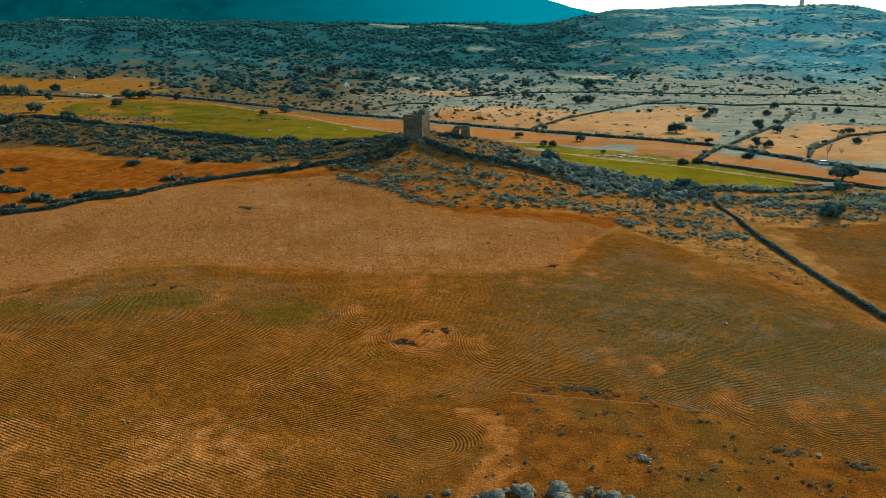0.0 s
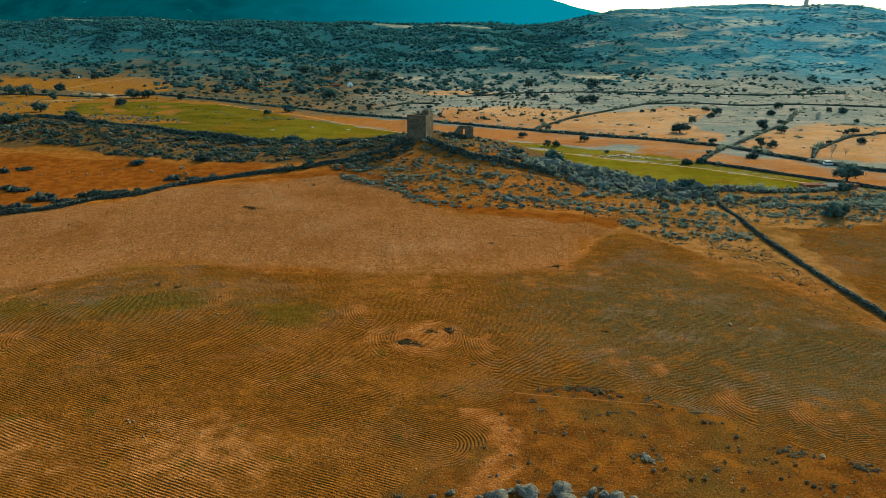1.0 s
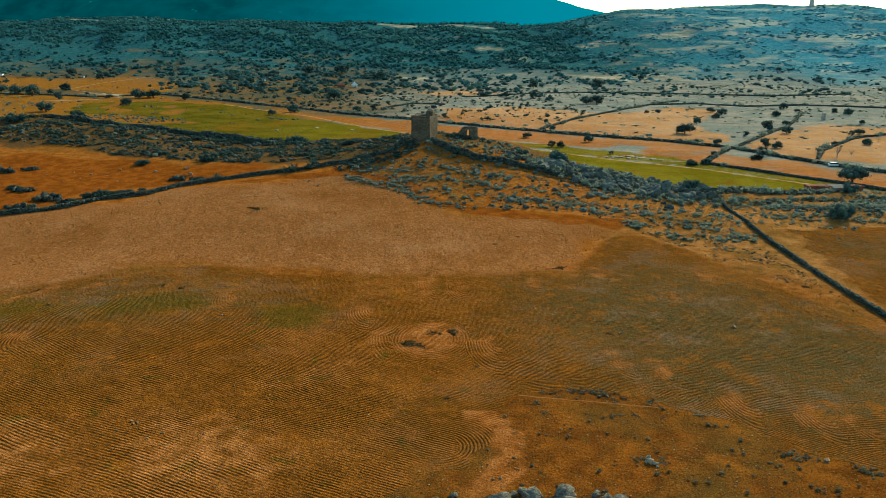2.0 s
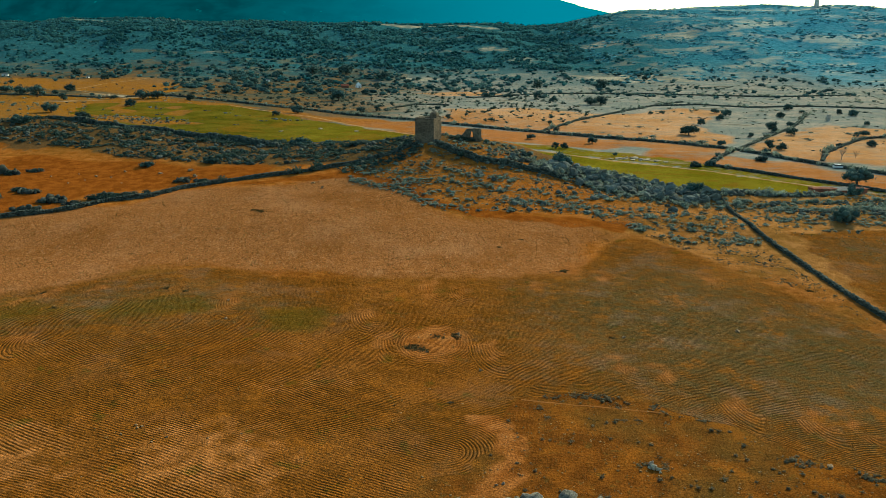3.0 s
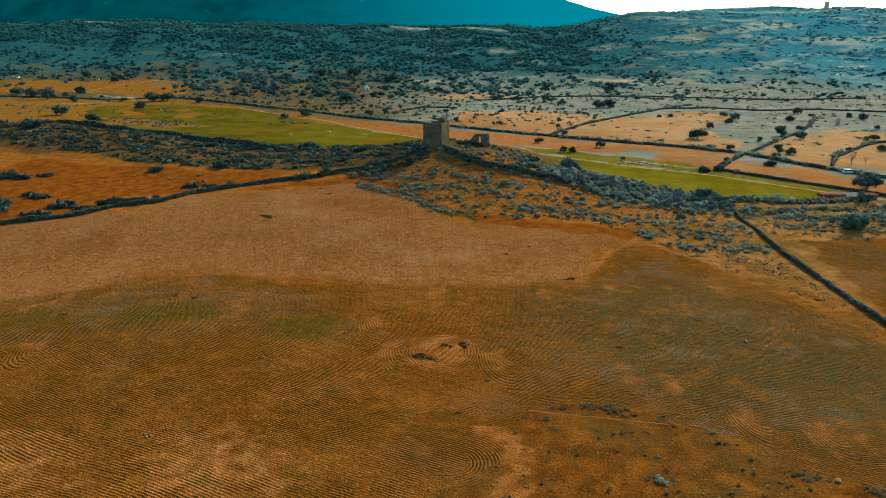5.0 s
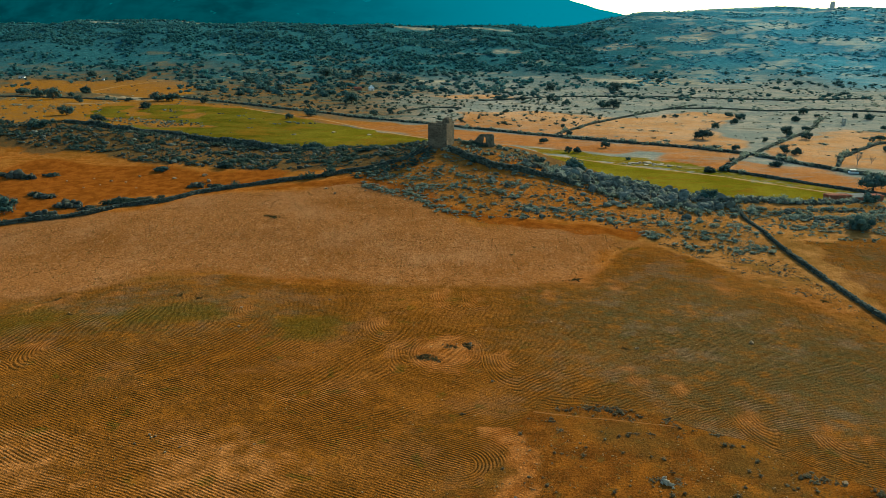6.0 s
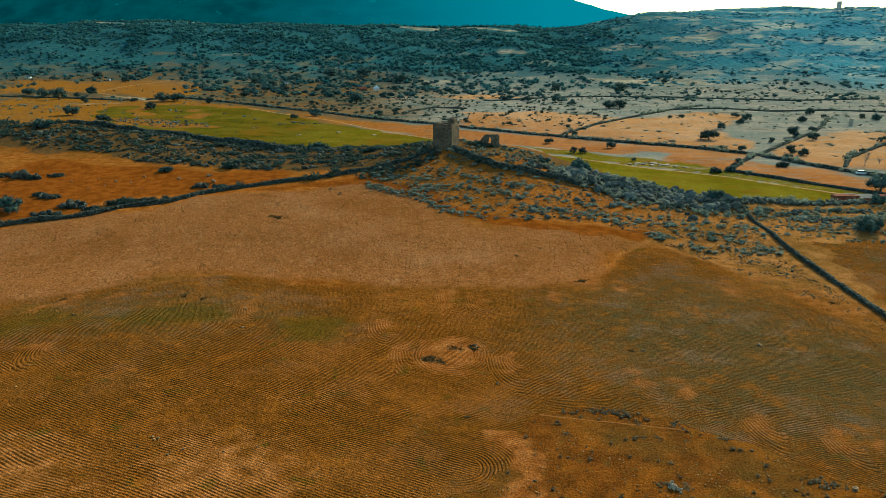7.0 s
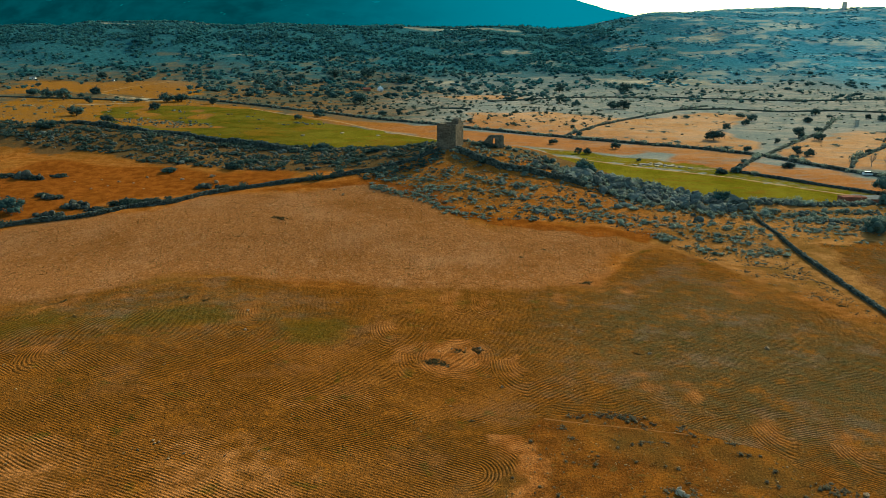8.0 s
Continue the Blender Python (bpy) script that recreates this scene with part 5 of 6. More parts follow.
def build_barn():
    barn = tagged(new("brick_barn"), "low red brick barn with pale sheet roofs", "barn")
    x0, y0, top = 98.6, 208.5, -3.0
    floor_z = ground_z(106, 211) - 0.4

    def block(ax, bx, ay, by, tz, tilt, roof_m):
        bm = bmesh.new()
        t = 0.3
        box(bm, (ax, ay, floor_z), (bx, ay + t, tz))
        box(bm, (ax, by - t, floor_z), (bx, by, tz + tilt))
        box(bm, (ax, ay + t, floor_z), (ax + t, by - t, tz))
        box(bm, (bx - t, ay + t, floor_z), (bx, by - t, tz))
        part("wall", bm, M_BRICK, barn)
        bm = bmesh.new()
        n = int((bx - ax) / 0.3)
        for k in range(n):
            a, b = ax - 0.2 + (bx - ax + 0.4) * k / n, ax - 0.2 + (bx - ax + 0.4) * (k + 1) / n
            lift = 0.04 * (k % 2)
            vs = [bm.verts.new(p) for p in ((a, ay - 0.3, tz + 0.02 + lift), (b, ay - 0.3, tz + 0.02 + lift), (b, by + 0.3, tz + tilt + 0.05 + lift), (a, by + 0.3, tz + tilt + 0.05 + lift))]
            up = [bm.verts.new(v.co + Vector((0, 0, 0.05))) for v in vs]
            bm.faces.new(vs[::-1])
            bm.faces.new(up)
            for q in range(4):
                bm.faces.new((vs[q], vs[(q + 1) % 4], up[(q + 1) % 4], up[q]))
        part("roof", bm, roof_m, barn)

    block(x0, x0 + 6.2, y0, y0 + 3.4, top + 0.3, -0.3, M_RED_TILE)
    block(x0 + 6.2, x0 + 10.6, y0 - 0.5, y0 + 2.6, top - 0.1, 0.35, M_SHEET)
    block(x0 + 10.6, x0 + 14.6, y0 - 0.2, y0 + 3.2, top + 0.4, -0.3, M_RED_TILE)
    # doorways are dark panels on the brick, their inner shade painted
    for ax, wide in ((x0 + 7.4, 1.5), (x0 + 2.2, 0.9)):
        front = y0 - 0.5 if ax > x0 + 6 else y0
        bm = bmesh.new()
        box(bm, (ax, front - 0.06, floor_z + 0.1), (ax + wide, front + 0.02, floor_z + 2.0))
        part("door", bm, M_DARK, barn)


build_barn()


def build_beacon():
    """The stone lookout on top of the hill."""
    beacon = tagged(new("hilltop_tower"), "small pale stone tower on the hilltop", "tower")
    x, y = 500.0, 1122.0
    z = ground_z(x, y)
    bm = bmesh.new()
    tube(bm, (0, 0, -3), (0, 0, 8.8), 3.4, 3.0, 12)
    part("shaft", bm, M_CONCRETE, beacon)
    bm = bmesh.new()
    tube(bm, (0, 0, 8.8), (0, 0, 9.7), 3.3, 3.4, 12)
    part("parapet", bm, M_CONCRETE, beacon)
    beacon.location = (x, y, z)


build_beacon()


def build_pillar():
    hut = tagged(new("stone_shelter"), "small square stone shelter in the pasture", "shelter")
    stone_block("wall", hut, 1.5, 1.5, 3.6, 0.35, 21, 0.2, None, M_SHELTER)
    bm = bmesh.new()
    box(bm, (-0.55, -0.55, 2.9), (0.55, 0.55, 3.05))
    part("roof", bm, M_SHELTER, hut)
    hut.matrix_basis = pose(199.3, 415.9, ground_z(199.3, 415.9), 0, 0, 20)


build_pillar()


def build_car():
    car = tagged(new("parked_car"), "white estate car parked on dry grass", "car")
    outline = [(-2.15, 0.35), (2.1, 0.35), (2.15, 0.75), (1.9, 0.92), (1.0, 1.0), (-2.05, 1.02), (-2.2, 0.7)]
    outline_wall("body", outline, 1.75, M_CAR, car)
    outline_wall("cabin", [(-1.95, 1.0), (0.95, 1.0), (0.3, 1.48), (-1.7, 1.5)], 1.5, M_GLASS, car, "dark glazed cabin")
    bm = bmesh.new()
    box(bm, (-1.75, -0.74, 1.49), (0.28, 0.74, 1.55))
    part("roof", bm, M_CAR, car)
    for wx in (-1.35, 1.35):
        for side in (-1, 1):
            wheel = new("wheel")
            wheel.parent = car
            bm = bmesh.new()
            tube(bm, (0, -0.1, 0), (0, 0.1, 0), 0.33, 0.33, 14)
            part("tyre", bm, M_TYRE, wheel)
            bm = bmesh.new()
            tube(bm, (0, -0.11, 0), (0, 0.12, 0), 0.2, 0.2, 12)
            part("rim", bm, M_RIM, wheel)
            wheel.location = (wx, side * 0.82, 0.33)
    x, y = 135.3, 269.3
    car.matrix_basis = pose(x, y, ground_z(x, y) - 0.12, 0, 0, -8)


build_car()

# ---- rocks ----
BOULDERS = [stone_shape(300 + k, 3, 0.75, 0.55) for k in range(6)]
boulder_meshes, crag_meshes, field_meshes = [], [], []
for k, bm in enumerate(BOULDERS):
    me = bpy.data.meshes.new("boulder")
    bm.to_mesh(me)
    bm.free()
    me.materials.append(M_ROCK)
    me.polygons.foreach_set("use_smooth", np.ones(len(me.polygons), bool))
    boulder_meshes.append(me)
    crag = bpy.data.meshes.new("boulder")
    rough_stone = stone_shape(350 + k, 2, 0.85, 0.95)
    rough_stone.to_mesh(crag)
    rough_stone.free()
    crag.materials.append(M_RIDGE_ROCK)
    crag.polygons.foreach_set("use_smooth", np.zeros(len(crag.polygons), bool))
    crag_meshes.append(crag)
    pebble = crag.copy()
    pebble.materials[0] = M_FIELD_STONE
    field_meshes.append(pebble)


def boulder(x, y, s, k, tall=1.0, label="weathered grey granite boulder on dry turf", group="boulders", deep=1.0, turn=None, meshes=None):
    ob = new("boulder", (meshes or boulder_meshes)[k % 6])
    turn = (x * 17.1 + y * 5.3) % 6.283 if turn is None else turn
    ob.matrix_basis = Matrix.LocRotScale((x, y, ground_z(x, y)), Euler((0, 0, turn)), (s, s * deep, s * tall))
    return tagged(ob, label, "boulder", group)


NEAR_ROCKS = [(6.9, 57.2, 2.3, 0.62, 0.72, -38), (9.9, 57.5, 2.0, 0.78, 0.85, 10), (10.1, 56.0, 1.9, 0.7, 0.8, -15), (4.2, 56.8, 1.6, 0.7, 0.8, 25), (5.0, 56.0, 1.3, 0.8, 0.8, -30), (12.5, 57.4, 1.2, 0.85, 0.7, 60), (13.4, 57.0, 1.1, 0.7, 0.8, 0), (14.4, 56.7, 1.6, 0.6, 0.8, 15), (2.8, 56.7, 0.6, 0.8, 0.8, 0), (0.3, 57.4, 0.7, 0.7, 0.8, 40), (4.5, 60.1, 0.5, 0.7, 0.7, 70), (3.9, 59.9, 0.35, 0.7, 0.8, 0), (5.5, 57.6, 0.9, 0.6, 0.7, 50), (11.6, 56.5, 0.7, 0.6, 0.8, 0), (15.8, 56.6, 0.8, 0.6, 0.8, 20), (-1.2, 57.0, 0.5, 0.6, 0.8, 0)]
for n, (x, y, s, h, d, turn) in enumerate(NEAR_ROCKS):
    boulder(x, y, s, n, h, "rounded grey granite boulder lying in a cluster", "boulder cluster", d, radians(turn))

def pale_outcrop():
    """A pale broken rock: jagged slabs that lean on one another in a slanting row."""
    shards = []
    for k, (a, o, up, wide, deep, tall, lean) in enumerate(((0.0, 0.0, 0.0, 0.95, 0.45, 0.75, 20), (0.55, 0.05, -0.05, 0.7, 0.4, 0.5, -12), (-0.5, 0.08, -0.02, 0.55, 0.42, 0.95, 30), (0.95, -0.05, -0.05, 0.5, 0.34, 0.3, 5), (-0.2, -0.28, -0.06, 0.5, 0.3, 0.35, -25))):
        bm = stone_shape(90 + 3 * k, 2, 0.9, 1.0)
        bmesh.ops.transform(bm, matrix=pose(a, o, up, lean, 0.6 * lean, 40 * k) @ Matrix.Diagonal((wide, deep, tall, 1)), verts=bm.verts)
        shards.append(arrays(bm))
    v, f = join_arrays(shards)
    ob = new("boulder", raw_mesh("boulder", v, f, M_PALE_ROCK))
    ob.matrix_basis = pose(18.5, 63.0, ground_z(18.5, 63.0), 0, 0, -58)
    tagged(ob, "pale broken rock slanting out of orange turf", "boulder", "boulders")


pale_outcrop()
def outcrop(x, y, wide, seed, tall=0.3):
    """A low mound of weathered rock: many broken lumps heaped in a long oval."""
    rng = random.Random(seed)
    heap = []
    for k in range(30):
        a, r = rng.uniform(0, 6.283), 0.5 * rng.uniform(0, 1) ** 0.7
        bm = stone_shape(seed * 40 + k, 1 if k > 9 else 2, 0.85, 1.0)
        size = rng.uniform(0.07, 0.17) if k > 9 else rng.uniform(0.16, 0.30) * (1.2 - r)
        bmesh.ops.transform(bm, matrix=pose(r * math.cos(a), 0.5 * r * math.sin(a), -0.02 + 0.3 * tall * (0.5 - r), 0, 0, rng.uniform(0, 360)) @ Matrix.Diagonal((size * 1.3, size, size * rng.uniform(0.6, 1.1) * tall / 0.3, 1)), verts=bm.verts)
        heap.append(arrays(bm))
    v, f = join_arrays(heap)
    ob = new("rock_outcrop", raw_mesh("rock_outcrop", v * wide, f, M_OUTCROP))
    ob.matrix_basis = pose(x, y, ground_z(x, y), 0, 0, rng.uniform(-12, 12))
    tagged(ob, "dark grey rock outcrop behind the field wall", "outcrop", "outcrops")


OUTCROPS = [(-89.8, 155.8, 5.0), (-87.8, 162.4, 5.6), (-82.2, 160.4, 3.6), (-96.4, 169.4, 4.4), (-113, 187, 5.2), (-118, 188.5, 4.4), (-105, 189, 3.2), (-109, 186, 3.6), (-77.2, 166.4, 5.0), (-73.0, 167.6, 3.2), (-65.2, 180.0, 3.4), (-60.0, 180.3, 3.8), (-99.5, 171, 2.6)]
for n, (x, y, wide) in enumerate(OUTCROPS):
    outcrop(x, y, wide * 1.25, 40 + n, (0.38, 0.46, 0.34)[n % 3])
RED_STONES = [(-66.4, 190, 2), (-87.8, 184.6, 1.1), (-82.6, 189.2, 1.3), (-73.2, 187.6, 1.4), (-91.5, 177.8, 0.7), (-88.8, 180.7, 0.8), (-83.9, 183.8, 0.8), (-98.6, 183.9, 0.7), (-63.5, 184.5, 2.2), (-79.0, 178.5, 0.7), (-93, 186.5, 0.6)]
for n, (x, y, s) in enumerate(RED_STONES):
    boulder(x, y, s * 0.66, n, 0.75, "small pale stone on orange turf", "stones on the turf", meshes=field_meshes)
FIELD_STONES = [(-32.6, 70.5, 0.5), (-31.9, 70.2, 0.45), (-32.2, 69.9, 0.35), (-21.3, 68.9, 0.4), (-28.6, 68.1, 0.4), (-29.7, 67.1, 0.35), (-24.4, 68.0, 0.3), (-33.4, 68.6, 0.35), (-3.0, 94.9, 0.35), (-1.2, 95.1, 0.4), (0.7, 94.6, 0.4), (-3.4, 89.4, 0.35), (-30.4, 173, 1.2), (-33.1, 177.3, 1.0), (38.1, 96.6, 0.8), (-33.7, 107.8, 0.8), (-31.9, 100.4, 0.6), (3.2, 83.9, 0.5), (-23.5, 174.8, 0.8), (-21.1, 111.9, 0.5), (0.6, 95.2, 0.6), (22.4, 94.2, 0.8), (35.0, 63.4, 0.8)]
for n, (x, y, s) in enumerate(FIELD_STONES):
    ob = boulder(x, y, s * 0.75, n + 2, 0.7, "single pale stone lying on ploughed earth", "stones in the field", meshes=field_meshes)
WHITE_ROCKS = [(58.6, 286.5, 1.6), (60.4, 285.2, 1.1), (61.9, 288.3, 2.4), (63.8, 287.0, 1.7), (65.0, 289.5, 1.4), (66.2, 284.0, 2.0), (67.6, 288.0, 2.6), (69.5, 285.5, 1.3), (71.0, 284.2, 2.3), (72.4, 286.0, 1.2), (74.0, 281.2, 1.8), (75.4, 282.5, 1.1), (77.2, 279.5, 1.5), (68.6, 282.5, 1.0), (-235.7, 526.8, 2.6), (-218.4, 508.6, 3.0), (-66, 378.5, 1.8), (-47.4, 370.3, 2.2), (-83, 366.9, 1.9)]
for n, (x, y, s) in enumerate(WHITE_ROCKS):
    ob = boulder(x, y, s * 1.35, n, (0.3, 0.45, 0.2)[n % 3], "flat white limestone slab bedded in grass", "white slabs")
    ob.data = ob.data.copy()
    ob.data.materials[0] = M_PALE_ROCK

MEADOW_ROCKS = [(-128, 432, 2.6), (-119, 421, 2.2), (-101, 404, 2.4), (-96, 414, 3.2), (-90, 410, 3.0), (-84, 412, 2.6), (-142, 440, 2.2), (-178, 452, 3.4), (-172, 446, 2.6), (-160, 415, 2.4), (-150, 402, 2.8), (-139, 395, 2.0), (-186, 404, 2.2), (-110, 385, 1.8)]
for n, (x, y, s) in enumerate([(x + dx * s, y + dy * s, s * f) for x, y, s in MEADOW_ROCKS for dx, dy, f in ((0, 0, 0.7), (0.8, 0.5, 0.45), (-0.6, 0.7, 0.35))]):
    boulder(x, y, s, n, 0.6, "low grey rock outcrop in green meadow", "meadow rocks", meshes=crag_meshes)

RNG = np.random.RandomState(77)
KEEP_OUT = [(-6.9, 203.6, 4.6), (2.5, 205.5, 2.4), (5.5, 207, 3.0), (104, 196, 13), (99, 184, 8)]
ROCK_RIDGE = [(14, 197), (21, 191), (33, 186), (46, 182), (60, 174), (100, 178), (104, 186), (60, 187), (40, 196), (24, 203)]
BACK_WEST = [(-160, 228), (-126, 218), (-106, 213), (-88, 203), (-72, 200), (-56, 197), (-40, 198), (-25, 196), (-11, 200), (-10, 222), (-40, 240), (-90, 250), (-160, 262)]
KNOLL_SIDE = SCRUB_LANDS[1]
rocks = sow(RNG, ROCK_RIDGE, 190, 1.1, 3.2, range(6), 0.3, 16, 0.0, (0.7, 1.1), 1.4, KEEP_OUT)
rocks += sow(RNG, KNOLL_SIDE, 60, 0.7, 2.0, range(6), 0.5, 12, 0.0, (0.6, 0.9), 1.8, KEEP_OUT)
rocks += sow(RNG, [(30, 190), (47, 182), (61, 177), (60, 167), (44, 172), (30, 181)], 120, 1.1, 3.0, range(6), 0.2, 10, 0.0, (0.6, 1.0), 1.3)
rocks += sow(RNG, BACK_WEST, 50, 0.7, 1.8, range(6), 0.5, 16, 0.0, (0.6, 1.0), 1.8, KEEP_OUT)
rocks = sorted([(x, y, z, min(s, 1.5) if x > 62 else s, h, turn, k) for x, y, z, s, h, turn, k in rocks], key=lambda r: -r[3])
CRAGS = [arrays(stone_shape(350 + k, 2, 0.85, 0.95)) for k in range(6)]
outcrop = sow(np.random.RandomState(77), BACK_WEST, 230, 0.5, 2.0, CRAGS, 0.4, 15, 0.1, (0.5, 0.8), 2.0, KEEP_OUT, 1.4)
spread("ridge_boulders", CRAGS, rocks[180:] + outcrop, M_ROCKS, "smaller grey granite boulders along the ridge", "boulders")
for x, y, z, s, h, turn, k in rocks[:180]:
    boulder(x, y, s, k, h, "grey granite boulder on the rocky ridge", "boulders on the ridge", turn=turn, meshes=crag_meshes)

SMALL_STONES = [arrays(stone_shape(400 + k)) for k in range(6)]
more = sow(RNG, BACK_WEST, 1050, 0.35, 1.7, SMALL_STONES, 0.45, 14, 0.0, (0.6, 1.1), 2.0, KEEP_OUT)
more += sow(RNG, KNOLL_SIDE, 300, 0.3, 1.1, SMALL_STONES, 0.55, 11, 0.0, (0.6, 1.0), 2.2, KEEP_OUT)
more += sow(RNG, ROCK_RIDGE, 700, 0.4, 2.0, SMALL_STONES, 0.3, 12, 0.0, (0.7, 1.1), 1.8, KEEP_OUT)
KNOLL_TOP = [(-16, 197), (-9, 199), (-2, 196), (14, 193), (24, 197), (20, 212), (4, 224), (-10, 222)]
more += sow(RNG, KNOLL_TOP, 260, 0.3, 1.5, SMALL_STONES, 0.2, 9, 0.0, (0.7, 1.1), 2.0, KEEP_OUT)
more += sow(RNG, STONY_WEST, 220, 0.5, 1.8, SMALL_STONES, 0.2, 20, 0.0, (0.5, 0.9), 2.0)
more += sow(RNG, SCRUB_LANDS[3], 350, 0.4, 1.6, SMALL_STONES, 0.5, 12, 0.0, (0.6, 1.0), 2.0)
more += sow(RNG, SCRUB_LANDS[4], 70, 0.2, 0.7, SMALL_STONES, 0.5, 12, 0.0, (0.6, 1.0), 2.0)
spread("ridge_rubble", SMALL_STONES, more, M_ROCKS, "grey granite rubble strewn over the ridge", "rubble", True)

# ---- shrubs and tufts ----
LOW_SHRUBS = [shrub_shape(150 + k, 2, 40, 0.18, 0.86) for k in range(6)]
back_low = sow(RNG, BACK_WEST, 3500, 0.3, 2.0, LOW_SHRUBS, 0.42, 12, 0.0, (0.35, 0.75), 1.6, KEEP_OUT, 1.5)
low = sow(RNG, KNOLL_SIDE, 420, 0.5, 2.3, LOW_SHRUBS, 0.72, 8, 0.0, (0.3, 0.6), 1.8, KEEP_OUT, 1.6)
low += sow(RNG, KNOLL_SIDE, 800, 0.2, 0.9, LOW_SHRUBS, 0.66, 9, 0.0, (0.35, 0.7), 1.6, KEEP_OUT, 1.7)
low += sow(RNG, [(26, 160), (58, 160), (58.5, 136), (50, 134), (44, 138), (34, 149)], 420, 0.3, 1.9, LOW_SHRUBS, 0.45, 9, 0.0, (0.35, 0.7), 1.8, (), 1.4)
low += sow(RNG, [(62, 168), (61, 150), (80, 152), (110, 158), (118, 172), (84, 166)], 260, 0.4, 2.0, LOW_SHRUBS, 0.4, 9, 0.0, (0.35, 0.7), 1.6, (), 1.4)
KNOLL_BANDS = [([(-25, 179.4), (-18.7, 174.2), (-13.2, 169.8), (-7.9, 164.9), (-3.5, 161), (3, 158.5)], 1.1, 190), ([(-14, 174), (-5.1, 176), (-0.5, 175.3), (6, 174.9), (12.4, 173.2)], 1.3, 120), ([(-24, 185), (-12.6, 181.5), (-5.9, 182.5)], 1.0, 90), ([(-2, 183), (6, 181), (14, 181.5)], 1.2, 80), ([(10, 166), (20, 164), (32, 162)], 1.2, 110)]
for line, wide, many in KNOLL_BANDS:
    spots = along(line, sum(math.dist(p, q) for p, q in zip(line[:-1], line[1:])) / many)
    for x, y, a in spots:
        x, y = x + RNG.normal(0, 0.5), y + RNG.normal(0, wide) + 1.2 * float(lumps(x, y, 9, 71))
        low.append((x, y, ground_z(x, y), RNG.uniform(0.4, 1.7), RNG.uniform(0.35, 0.7), RNG.uniform(0, 6.283), RNG.randint(6)))
low += sow(RNG, KNOLL_TOP, 260, 0.4, 1.8, LOW_SHRUBS, 0.2, 9, 0.0, (0.6, 1.0), 1.8, KEEP_OUT)
low += sow(RNG, ROCK_RIDGE, 420, 0.7, 2.6, LOW_SHRUBS, 0.2, 12, 0.0, (0.7, 1.2), 1.6, KEEP_OUT)
low += sow(RNG, [(20, 199), (33, 191), (46, 187), (62, 180), (62, 164), (48, 163), (37, 172), (26, 184)], 190, 0.9, 2.4, LOW_SHRUBS, 0.25, 11, 0.0, (0.7, 1.15), 1.4)
low += sow(RNG, [(84, 172), (112, 178), (116, 196), (96, 193), (84, 184)], 240, 0.5, 1.5, LOW_SHRUBS, 0.3, 8, 0.0, (0.35, 0.6), 1.6)
low += sow(RNG, [(61, 169), (65, 150), (80, 147), (110, 152), (120, 174), (80, 166)], 430, 0.35, 1.6, LOW_SHRUBS, 0.5, 8, 0.0, (0.35, 0.7), 1.8, (), 1.5)
low += sow(RNG, STONY_WEST, 60, 0.8, 2.6, LOW_SHRUBS, 0.2, 20, 0.0, (0.4, 0.8), 2.0)
low += sow(RNG, SCRUB_LANDS[3], 520, 0.5, 2.4, LOW_SHRUBS, 0.65, 10, 0.0, (0.4, 0.9), 1.8, (), 1.5)
heath_low = sow(RNG, SCRUB_LANDS[4], 420, 0.2, 0.85, LOW_SHRUBS, 0.5, 8, 0.0, (0.3, 0.6), 1.8, (), 1.5)
maquis = sow(RNG, BACK_WEST, 750, 0.8, 2.9, LOW_SHRUBS, 0.65, 10, 0.0, (0.4, 0.8), 1.4, KEEP_OUT, 1.7)
maquis += sow(RNG, [(-30, 190), (-18, 196), (-10, 200.5), (-6, 197), (-13, 190), (-27, 184)], 210, 0.7, 2.2, LOW_SHRUBS, 0.3, 6, 0.0, (0.35, 0.7), 1.4, KEEP_OUT)
maquis += sow(RNG, [(-200, 540), (-120, 492), (-20, 425), (60, 385), (90, 480), (40, 600), (-190, 600)], 650, 0.9, 4.2, LOW_SHRUBS, 0.6, 22, 0.0, (0.5, 0.9), 1.8, [(-80, 640, 20)], 1.6)
maquis += back_low
spread("maquis", LOW_SHRUBS, maquis, M_MAQUIS, "dense dark evergreen scrub in low mats", "shrubs")
spread("ridge_shrubs", LOW_SHRUBS, low, M_SHRUB, "low grey-green shrubs among the boulders", "shrubs")

VALLEY = [(-420, 480), (-250, 430), (-215, 470), (-120, 485), (0, 400), (110, 310), (260, 300), (330, 480), (420, 700), (-480, 700)]
OPEN_FIELD = [(-360, 620, 48), (-310, 632, 62), (-262, 628, 58), (-238, 580, 34)]
mid = sow(RNG, VALLEY, 1500, 0.7, 5.0, LOW_SHRUBS, 0.7, 30, 0.0, (0.16, 0.36), 1.9, OPEN_FIELD, 1.8)
WEST_ROUGH = [(-340, 470), (-225, 470), (-190, 436), (-140, 320), (-115, 275), (-260, 290), (-340, 400)]
mid += sow(RNG, WEST_ROUGH, 240, 0.8, 3.2, LOW_SHRUBS, 0.4, 25, 0.0, (0.5, 0.9), 1.8)
valley_stones = sow(RNG, VALLEY, 900, 0.5, 2.2, SMALL_STONES, 0.45, 40, 0.0, (0.3, 0.6), 2.0)
valley_stones += sow(RNG, GREEN_WEST, 140, 0.3, 1.3, SMALL_STONES, 0.2, 40, 0.0, (0.3, 0.6), 2.0)
valley_stones += sow(RNG, WEST_ROUGH, 220, 0.5, 2.2, SMALL_STONES, 0.3, 25, 0.0, (0.4, 0.8), 2.0)
spread("valley_stones", SMALL_STONES, valley_stones, M_ROCKS, "grey stones lying in the dry pasture", "stones")
